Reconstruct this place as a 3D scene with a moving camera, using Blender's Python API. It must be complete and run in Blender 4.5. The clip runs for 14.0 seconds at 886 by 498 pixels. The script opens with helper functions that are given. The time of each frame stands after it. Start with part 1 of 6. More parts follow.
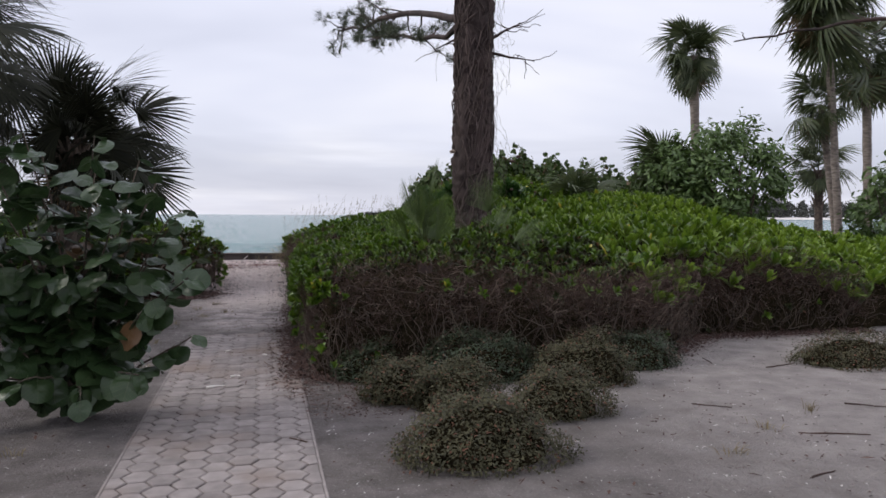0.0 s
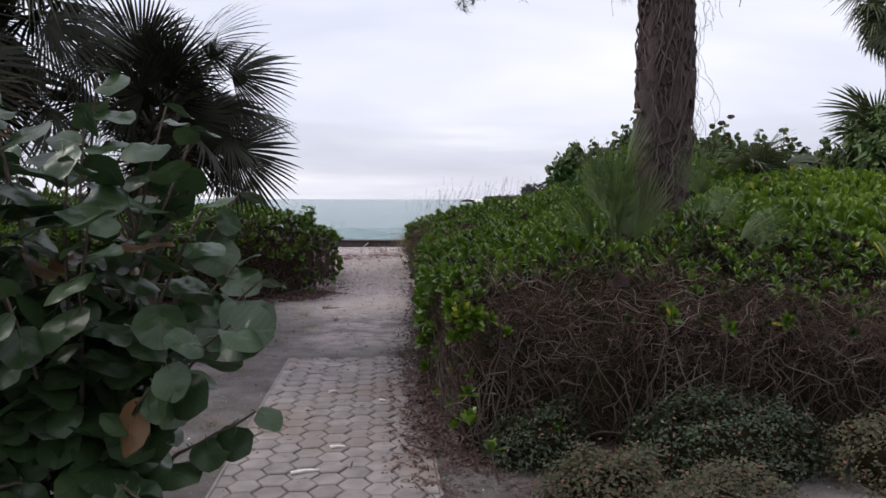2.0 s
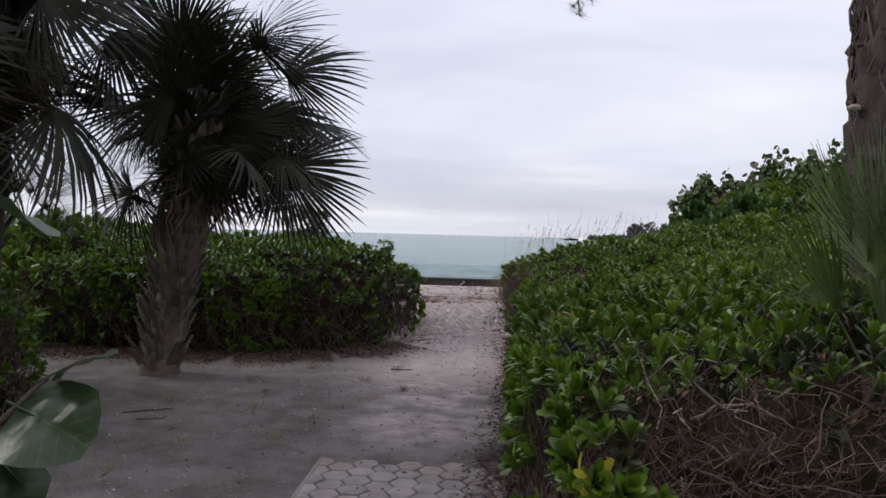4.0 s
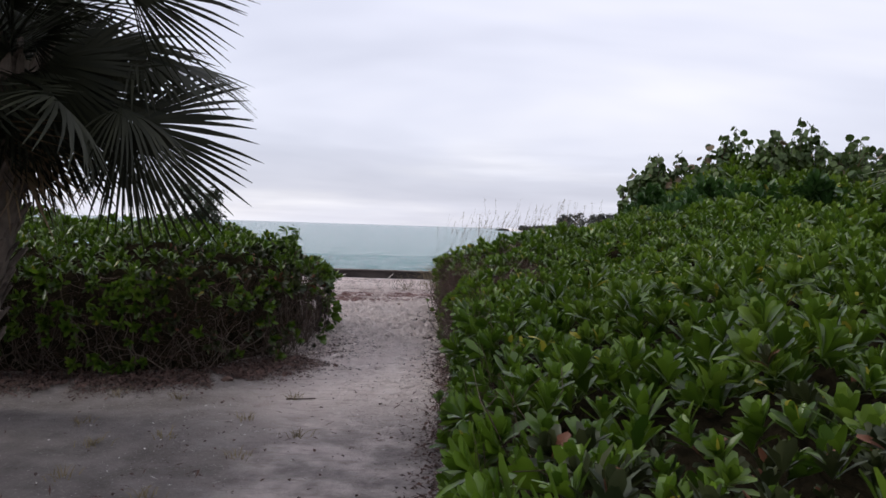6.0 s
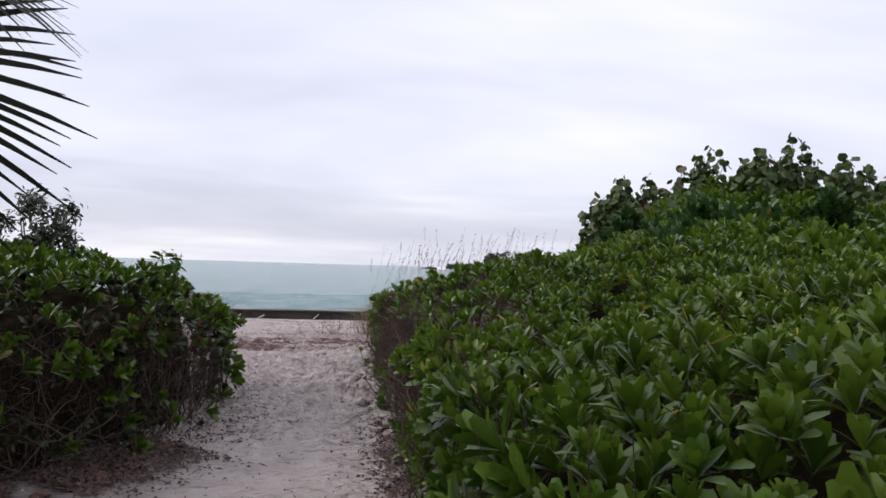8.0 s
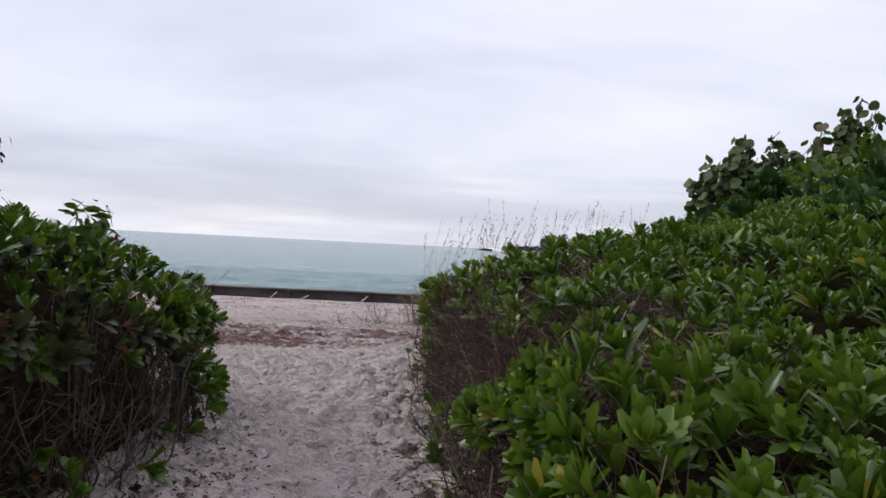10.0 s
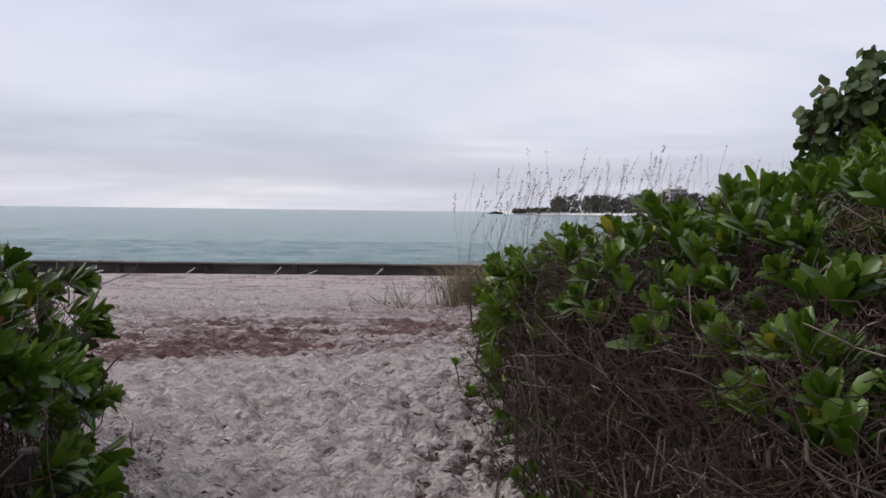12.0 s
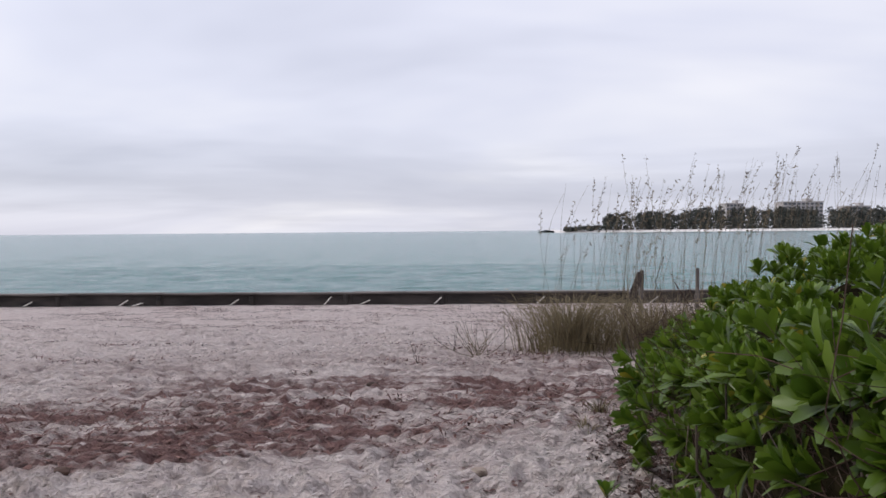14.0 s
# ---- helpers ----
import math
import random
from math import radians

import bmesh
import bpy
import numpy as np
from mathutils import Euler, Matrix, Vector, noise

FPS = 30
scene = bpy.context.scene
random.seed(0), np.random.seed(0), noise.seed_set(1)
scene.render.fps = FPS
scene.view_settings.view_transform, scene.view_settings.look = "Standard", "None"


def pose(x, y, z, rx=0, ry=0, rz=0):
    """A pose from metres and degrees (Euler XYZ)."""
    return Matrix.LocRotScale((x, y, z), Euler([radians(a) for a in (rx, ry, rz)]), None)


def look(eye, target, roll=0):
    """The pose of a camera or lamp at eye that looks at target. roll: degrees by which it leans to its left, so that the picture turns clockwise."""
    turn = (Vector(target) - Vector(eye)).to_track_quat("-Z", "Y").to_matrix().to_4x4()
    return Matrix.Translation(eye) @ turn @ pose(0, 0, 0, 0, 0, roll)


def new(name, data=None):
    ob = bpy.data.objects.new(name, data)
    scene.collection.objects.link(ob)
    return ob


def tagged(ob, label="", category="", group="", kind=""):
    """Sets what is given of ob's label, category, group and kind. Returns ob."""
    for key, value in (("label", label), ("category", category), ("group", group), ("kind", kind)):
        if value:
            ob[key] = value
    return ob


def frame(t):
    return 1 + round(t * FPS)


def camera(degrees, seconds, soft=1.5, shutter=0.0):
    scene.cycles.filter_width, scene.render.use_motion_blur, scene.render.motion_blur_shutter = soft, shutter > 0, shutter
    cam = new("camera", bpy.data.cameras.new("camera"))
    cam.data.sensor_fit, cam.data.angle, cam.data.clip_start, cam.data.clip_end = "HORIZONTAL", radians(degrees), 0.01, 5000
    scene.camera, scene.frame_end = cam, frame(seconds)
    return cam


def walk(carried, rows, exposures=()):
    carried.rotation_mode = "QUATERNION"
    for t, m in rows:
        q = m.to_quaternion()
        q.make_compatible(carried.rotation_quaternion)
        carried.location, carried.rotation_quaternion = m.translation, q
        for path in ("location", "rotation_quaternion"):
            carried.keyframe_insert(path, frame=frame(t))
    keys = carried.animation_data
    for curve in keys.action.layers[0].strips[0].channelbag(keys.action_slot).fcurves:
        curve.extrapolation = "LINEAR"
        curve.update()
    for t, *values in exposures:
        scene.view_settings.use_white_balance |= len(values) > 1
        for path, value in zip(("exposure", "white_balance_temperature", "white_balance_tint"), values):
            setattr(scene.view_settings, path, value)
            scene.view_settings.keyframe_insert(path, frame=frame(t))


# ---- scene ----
cam = camera(62.2, 14.0, 1.6)
PATH = [
    (0, (0.274, -2.031, 1.576), (0.753, -0.091, 1.484), 0.3),
    (0.5, (0.305, -1.329, 1.569), (0.525, 0.657, 1.483), 0.4),
    (1, (0.313, -0.669, 1.569), (0.394, 1.327, 1.463), 0.3),
    (1.5, (0.324, -0.001, 1.57), (0.553, 1.981, 1.428), -0.0),
    (2, (0.315, 0.676, 1.578), (0.476, 2.665, 1.442), 0.1),
    (2.5, (0.335, 1.337, 1.559), (0.498, 3.327, 1.444), 0.2),
    (3, (0.39, 2.05, 1.552), (0.384, 4.049, 1.469), 0.9),
    (3.2, (0.354, 2.29, 1.575), (0.315, 4.288, 1.492), 1.1),
    (5.3, (0.696, 4.121, 1.528), (0.52, 6.113, 1.574), 1.7),
    (5.5, (0.626, 4.374, 1.533), (0.549, 6.373, 1.536), 1.4),
    (6, (0.508, 5.013, 1.519), (0.578, 7.01, 1.457), 1.8),
    (6.5, (0.46, 5.655, 1.505), (0.599, 7.65, 1.477), 1.8),
    (7, (0.45, 6.235, 1.504), (0.686, 8.221, 1.482), 1.5),
    (7.2, (0.443, 6.461, 1.489), (0.713, 8.443, 1.49), 1.8),
    (9.3, (0.525, 8.937, 1.326), (0.698, 10.929, 1.389), 2.2),
    (9.5, (0.541, 9.179, 1.361), (0.679, 11.174, 1.382), 2.7),
    (10, (0.576, 9.908, 1.337), (0.691, 11.904, 1.329), 2.9),
    (10.5, (0.528, 10.551, 1.332), (0.612, 12.549, 1.328), 2.2),
    (11, (0.505, 11.169, 1.306), (0.579, 13.168, 1.287), 1.2),
    (11.5, (0.443, 11.795, 1.301), (0.48, 13.794, 1.228), 1.2),
    (12, (0.389, 12.357, 1.291), (0.479, 14.352, 1.187), 0.7),
    (12.5, (0.287, 12.884, 1.316), (0.315, 14.881, 1.212), 0.7),
    (13, (0.205, 13.316, 1.332), (0.259, 15.311, 1.196), 0.2),
    (13.5, (0.164, 13.846, 1.35), (0.187, 15.844, 1.259), 0.2),
    (14, (0.12, 14.272, 1.325), (0.073, 16.271, 1.276), -0.5),
]
EXPOSURE = [(0, 0.17), (1.5, 0.25), (2.2, 0.28), (3.0, 0.15), (5.5, 0.12), (6.5, 0.24), (8.0, 0.24), (9.5, 0.2), (11.0, 0.08), (11.5, 0.03), (12.0, -0.02), (12.5, 0.14), (13.0, 0.03), (13.5, 0.08), (14.0, 0.07)]
walk(cam, [(t, look(eye, target, roll)) for t, eye, target, roll in PATH], EXPOSURE)

# ---- light ----
world = bpy.data.worlds.new("overcast_sky")
scene.world = world
world.use_nodes = True
SUN_EL, SUN_AZ = radians(36), radians(-78)


def build_world():
    nt = world.node_tree
    nt.nodes.clear()
    N, K = nt.nodes.new, nt.links.new
    out, bg = N("ShaderNodeOutputWorld"), N("ShaderNodeBackground")
    tc, sep = N("ShaderNodeTexCoord"), N("ShaderNodeSeparateXYZ")
    K(tc.outputs["Generated"], sep.inputs[0])
    up = N("ShaderNodeMath"); up.operation = "MAXIMUM"; up.inputs[1].default_value = 0.0
    K(sep.outputs["Z"], up.inputs[0])
    add = N("ShaderNodeMath"); add.operation = "ADD"; add.inputs[1].default_value = 0.2
    K(up.outputs[0], add.inputs[0])
    div = N("ShaderNodeVectorMath"); div.operation = "DIVIDE"
    com = N("ShaderNodeCombineXYZ")
    K(add.outputs[0], com.inputs[0]); K(add.outputs[0], com.inputs[1]); com.inputs[2].default_value = 1.0
    K(tc.outputs["Generated"], div.inputs[0]); K(com.outputs[0], div.inputs[1])
    stretch = N("ShaderNodeMapping")
    stretch.inputs["Scale"].default_value = (0.6, 1.0, 0.35)
    stretch.inputs["Rotation"].default_value = (0, 0, radians(14))
    stretch.inputs["Location"].default_value = (0.22, -0.87, 0)
    K(div.outputs[0], stretch.inputs[0])
    big = N("ShaderNodeTexNoise"); big.inputs["Scale"].default_value = 0.75; big.inputs["Detail"].default_value = 4.0
    big.inputs["Roughness"].default_value = 0.5; big.inputs["Distortion"].default_value = 0.35
    K(stretch.outputs[0], big.inputs["Vector"])
    ramp = N("ShaderNodeValToRGB")
    e = ramp.color_ramp.elements
    e[0].position, e[0].color = 0.32, (0.575, 0.59, 0.71, 1)
    e[1].position, e[1].color = 0.68, (0.93, 0.92, 0.985, 1)
    m = e.new(0.50); m.color = (0.755, 0.765, 0.89, 1)
    K(big.outputs["Fac"], ramp.inputs[0])
    # low grey streaks of cloud lying along the horizon
    flat = N("ShaderNodeMapping")
    flat.inputs["Scale"].default_value = (1.6, 1.6, 17.0)
    flat.inputs["Rotation"].default_value = (0, radians(-2.2), 0)
    K(tc.outputs["Generated"], flat.inputs[0])
    streak = N("ShaderNodeTexNoise"); streak.inputs["Scale"].default_value = 1.0; streak.inputs["Detail"].default_value = 5.0
    K(flat.outputs[0], streak.inputs["Vector"])
    thick = N("ShaderNodeMapRange"); thick.interpolation_type = "SMOOTHSTEP"
    thick.inputs["From Min"].default_value, thick.inputs["From Max"].default_value = 0.47, 0.64
    K(streak.outputs["Fac"], thick.inputs["Value"])
    low = N("ShaderNodeMapRange"); low.interpolation_type = "SMOOTHSTEP"
    low.inputs["From Min"].default_value, low.inputs["From Max"].default_value = 0.15, 0.06
    K(sep.outputs["Z"], low.inputs["Value"])
    both = N("ShaderNodeMath"); both.operation = "MULTIPLY"
    K(thick.outputs[0], both.inputs[0]); K(low.outputs[0], both.inputs[1])
    some = N("ShaderNodeMath"); some.operation = "MULTIPLY"; some.inputs[1].default_value = 0.5
    K(both.outputs[0], some.inputs[0])
    cloud = N("ShaderNodeMix"); cloud.data_type = "RGBA"; cloud.inputs["B"].default_value = (0.50, 0.51, 0.62, 1)
    K(some.outputs[0], cloud.inputs["Factor"]); K(ramp.outputs[0], cloud.inputs["A"])
    sky = N("ShaderNodeTexSky"); sky.sky_type = "NISHITA"; sky.sun_disc = False
    sky.sun_elevation, sky.sun_rotation = SUN_EL, SUN_AZ
    dim = N("ShaderNodeVectorMath"); dim.operation = "SCALE"; dim.inputs["Scale"].default_value = 0.1
    K(sky.outputs[0], dim.inputs[0])
    mix = N("ShaderNodeMix"); mix.data_type = "RGBA"; mix.inputs["Factor"].default_value = 0.88
    K(dim.outputs[0], mix.inputs["A"]); K(cloud.outputs["Result"], mix.inputs["B"])
    # an overcast sky grows brighter towards the zenith
    rise = N("ShaderNodeMath"); rise.operation = "POWER"; rise.inputs[1].default_value = 2.0
    K(up.outputs[0], rise.inputs[0])
    gain = N("ShaderNodeMath"); gain.operation = "MULTIPLY_ADD"; gain.inputs[1].default_value = 0.75; gain.inputs[2].default_value = 1.0
    K(rise.outputs[0], gain.inputs[0]); K(gain.outputs[0], bg.inputs["Strength"])
    K(mix.outputs["Result"], bg.inputs[0]); K(bg.outputs[0], out.inputs[0])


build_world()
sun_lamp = bpy.data.lights.new("sun", "SUN")
sun_lamp.energy, sun_lamp.angle, sun_lamp.color = 1.38, radians(18), (1.0, 0.95, 0.88)
sun = new("sun", sun_lamp)
sun.matrix_world = look((0, 0, 40), (40 * math.sin(-SUN_AZ) * math.cos(SUN_EL), -40 * math.cos(SUN_AZ) * math.cos(SUN_EL), 40 - 40 * math.sin(SUN_EL)))


# ---- materials ----
def material(name, low, high, scale=8.0, rough=0.8, bump=0.0, bump_scale=60.0, island=0.0, third=None, translucent=0.0, spec=0.5, detail=5, stretch=(1, 1, 1), odd=None):
    """Two colours mixed by noise (and by a random value for each leaf or piece), fine relief, and light through thin leaves."""
    mat = bpy.data.materials.new(name)
    mat.use_nodes = True
    nt = mat.node_tree
    N, K = nt.nodes.new, nt.links.new
    b = nt.nodes["Principled BSDF"]
    b.inputs["Roughness"].default_value = rough
    b.inputs["Specular IOR Level"].default_value = spec
    geo, info = N("ShaderNodeNewGeometry"), N("ShaderNodeObjectInfo")
    mp = N("ShaderNodeMapping"); mp.inputs["Scale"].default_value = stretch
    K(geo.outputs["Position"], mp.inputs[0])
    tex = N("ShaderNodeTexNoise"); tex.inputs["Scale"].default_value = scale; tex.inputs["Detail"].default_value = detail
    K(mp.outputs[0], tex.inputs["Vector"])
    spread = N("ShaderNodeMapRange")
    spread.inputs["From Min"].default_value, spread.inputs["From Max"].default_value = 0.32, 0.68
    K(tex.outputs["Fac"], spread.inputs["Value"])
    fac = spread.outputs[0]
    rnd = N("ShaderNodeMath"); rnd.operation = "ADD"
    K(geo.outputs["Random Per Island"], rnd.inputs[0]); K(info.outputs["Random"], rnd.inputs[1])
    fr = N("ShaderNodeMath"); fr.operation = "FRACT"
    K(rnd.outputs[0], fr.inputs[0])
    if island:
        mf = N("ShaderNodeMix"); mf.inputs["Factor"].default_value = island
        K(fac, mf.inputs["A"]); K(fr.outputs[0], mf.inputs["B"])
        fac = mf.outputs["Result"]
    mix = N("ShaderNodeMix"); mix.data_type = "RGBA"
    mix.inputs["A"].default_value, mix.inputs["B"].default_value = (*low, 1), (*high, 1)
    K(fac, mix.inputs["Factor"])
    col = mix.outputs["Result"]
    if third:
        t2 = N("ShaderNodeTexNoise"); t2.inputs["Scale"].default_value = scale * 0.13; t2.inputs["Detail"].default_value = 4
        K(mp.outputs[0], t2.inputs["Vector"])
        r2 = N("ShaderNodeMapRange"); r2.inputs["From Min"].default_value, r2.inputs["From Max"].default_value = 0.5, 0.68
        K(t2.outputs["Fac"], r2.inputs["Value"])
        m2 = N("ShaderNodeMix"); m2.data_type = "RGBA"; m2.inputs["B"].default_value = (*third, 1)
        K(r2.outputs[0], m2.inputs["Factor"]); K(col, m2.inputs["A"])
        col = m2.outputs["Result"]
    if odd:
        gt = N("ShaderNodeMath"); gt.operation = "GREATER_THAN"; gt.inputs[1].default_value = odd[1]
        K(fr.outputs[0], gt.inputs[0])
        m3 = N("ShaderNodeMix"); m3.data_type = "RGBA"; m3.inputs["B"].default_value = (*odd[0], 1)
        K(gt.outputs[0], m3.inputs["Factor"]); K(col, m3.inputs["A"])
        col = m3.outputs["Result"]
    K(col, b.inputs["Base Color"])
    if bump:
        bt = N("ShaderNodeTexNoise"); bt.inputs["Scale"].default_value = bump_scale; bt.inputs["Detail"].default_value = 4
        K(mp.outputs[0], bt.inputs["Vector"])
        bn = N("ShaderNodeBump"); bn.inputs["Strength"].default_value = bump; bn.inputs["Distance"].default_value = 0.02
        K(bt.outputs["Fac"], bn.inputs["Height"]); K(bn.outputs[0], b.inputs["Normal"])
    if translucent:
        tr, ms = N("ShaderNodeBsdfTranslucent"), N("ShaderNodeMixShader")
        K(col, tr.inputs[0]); ms.inputs[0].default_value = translucent
        K(b.outputs[0], ms.inputs[1]); K(tr.outputs[0], ms.inputs[2])
        K(ms.outputs[0], nt.nodes["Material Output"].inputs[0])
    return mat


M_NAUPAKA = material("glossy_green_leaf", (0.022, 0.055, 0.005), (0.115, 0.195, 0.016), 2.2, 0.32, island=0.75, translucent=0.28, odd=((0.30, 0.27, 0.03), 0.993), spec=0.45)
# leaf colour raised to stand for more strongly lit leaves
M_NAUPAKA_BRIGHT = material("fresh_green_leaf", (0.038, 0.08, 0.007), (0.150, 0.228, 0.024), 2.2, 0.34, island=0.75, translucent=0.33, odd=((0.34, 0.30, 0.04), 0.985), spec=0.42)
# brighter copy of the leaf colour, standing for stronger light on inland leaves
M_NAUPAKA_LIT = material("light_green_leaf", (0.062, 0.118, 0.011), (0.22, 0.32, 0.036), 2.2, 0.36, island=0.75, translucent=0.34, spec=0.4)
M_NAUPAKA_OLIVE = material("dull_old_leaf", (0.015, 0.024, 0.008), (0.050, 0.058, 0.020), 2.2, 0.45, island=0.7, translucent=0.15, odd=((0.14, 0.06, 0.035), 0.93), spec=0.3)
M_NAUPAKA_DARK = material("deep_green_leaf", (0.02, 0.05, 0.012), (0.045, 0.10, 0.02), 2.2, 0.38, island=0.6, translucent=0.2, odd=((0.30, 0.25, 0.05), 0.992), spec=0.35)
M_GRAPE_FAR = material("round_leaf_far", (0.025, 0.05, 0.012), (0.078, 0.112, 0.03), 3, 0.5, spec=0.3, island=0.7, translucent=0.22, odd=((0.11, 0.075, 0.04), 0.95))
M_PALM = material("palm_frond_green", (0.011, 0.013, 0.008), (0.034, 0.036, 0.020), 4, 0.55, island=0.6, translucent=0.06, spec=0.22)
M_PALM_LIGHT = material("palm_frond_light", (0.028, 0.044, 0.016), (0.085, 0.105, 0.042), 4, 0.5, island=0.6, translucent=0.2)
M_PALMETTO = material("palmetto_frond", (0.030, 0.055, 0.013), (0.085, 0.12, 0.032), 4, 0.5, island=0.6, translucent=0.2)
M_PALM_DEAD = material("palm_frond_dead", (0.10, 0.065, 0.035), (0.24, 0.17, 0.10), 5, 0.85, island=0.6, translucent=0.1)
M_BOOT = material("palm_leaf_base", (0.022, 0.016, 0.013), (0.165, 0.13, 0.104), 9, 0.9, 0.5, 70, island=0.5)
M_BARK = material("shaggy_bark", (0.018, 0.012, 0.011), (0.064, 0.045, 0.041), 5, 0.95, 0.9, 26, third=(0.07, 0.044, 0.038), stretch=(1, 1, 0.45))
M_PALM_TRUNK = material("ringed_palm_trunk", (0.10, 0.082, 0.07), (0.25, 0.215, 0.185), 6, 0.9, 0.6, 30, stretch=(1, 1, 3))
M_STEM = material("dry_stem", (0.034, 0.023, 0.018), (0.135, 0.102, 0.079), 6, 0.9, 0.3, 90, island=0.75)
M_VINE = material("dead_vine", (0.026, 0.017, 0.016), (0.12, 0.088, 0.08), 6, 0.95, island=0.7)
M_STEM_DARK = material("brown_tangle", (0.024, 0.0125, 0.0095), (0.105, 0.06, 0.045), 6, 0.95, island=0.75, odd=((0.24, 0.19, 0.155), 0.93))
# near-black colour stands for the shade inside hedges and low shrubs
M_SHADED_CORE = material("inner_twig_mass", (0.009, 0.008, 0.005), (0.028, 0.022, 0.013), 14, 1.0, 1.0, 45, spec=0.0)
M_LITTER = material("brown_leaf_litter", (0.028, 0.0145, 0.0115), (0.10, 0.053, 0.042), 9, 0.95, island=0.8)
M_WEED = material("dry_red_weed", (0.06, 0.028, 0.024), (0.18, 0.092, 0.078), 9, 0.95, island=0.8)
M_SHRUB = material("small_shrub_leaf", (0.027, 0.028, 0.012), (0.076, 0.068, 0.027), 7, 0.75, island=0.7, translucent=0.15, odd=((0.13, 0.055, 0.03), 0.93))
M_SHRUB_DARK = material("dark_shrub_leaf", (0.012, 0.024, 0.009), (0.034, 0.053, 0.018), 7, 0.5, island=0.7, translucent=0.15, odd=((0.13, 0.07, 0.04), 0.95))
M_TALL = material("tall_shrub_leaf", (0.045, 0.085, 0.022), (0.12, 0.185, 0.05), 5, 0.55, island=0.7, translucent=0.2)
M_NEEDLE = material("pine_needle", (0.03, 0.045, 0.025), (0.08, 0.095, 0.05), 6, 0.6, island=0.6, translucent=0.1)
M_OATS = material("dry_grass_stalk", (0.09, 0.07, 0.045), (0.24, 0.19, 0.12), 6, 0.85, island=0.7)
M_GRASS = material("dune_grass", (0.13, 0.10, 0.06), (0.34, 0.275, 0.155), 5, 0.8, island=0.75, translucent=0.15)
M_PAVER = material("concrete_paver", (0.145, 0.125, 0.118), (0.285, 0.25, 0.237), 9, 0.9, 0.35, 140, island=0.45, third=(0.19, 0.148, 0.126))
M_JOINT = material("paver_joint", (0.045, 0.039, 0.034), (0.12, 0.105, 0.092), 20, 0.95, 0.5, 120)
M_WALL = material("weathered_timber", (0.012, 0.010, 0.009), (0.062, 0.050, 0.045), 4, 0.9, 0.9, 22, third=(0.028, 0.02, 0.017), stretch=(0.35, 1, 1))
M_CAP = material("grey_cap_board", (0.055, 0.046, 0.043), (0.15, 0.13, 0.12), 3, 0.85, 0.4, 40, stretch=(0.3, 1, 1))
M_ROD = material("bleached_rod", (0.50, 0.46, 0.42), (0.75, 0.71, 0.66), 8, 0.7)
M_ROCK = material("pale_rock", (0.20, 0.168, 0.145), (0.42, 0.365, 0.32), 8, 0.95, 0.6, 40)
M_FARWOOD = material("far_tree_foliage", (0.028, 0.032, 0.03), (0.07, 0.072, 0.06), 0.2, 0.95, island=0.7)
M_FARSAND = material("far_beach_sand", (0.55, 0.52, 0.50), (0.70, 0.67, 0.64), 0.1, 0.95)
M_CONDO = material("far_painted_wall", (0.36, 0.34, 0.34), (0.46, 0.43, 0.42), 0.1, 0.9)
M_PANE = material("far_dark_window", (0.08, 0.09, 0.10), (0.14, 0.15, 0.17), 0.3, 0.2)
M_SHELL = material("bleached_shell_bits", (0.55, 0.50, 0.47), (0.85, 0.81, 0.77), 30, 0.7, island=0.5)


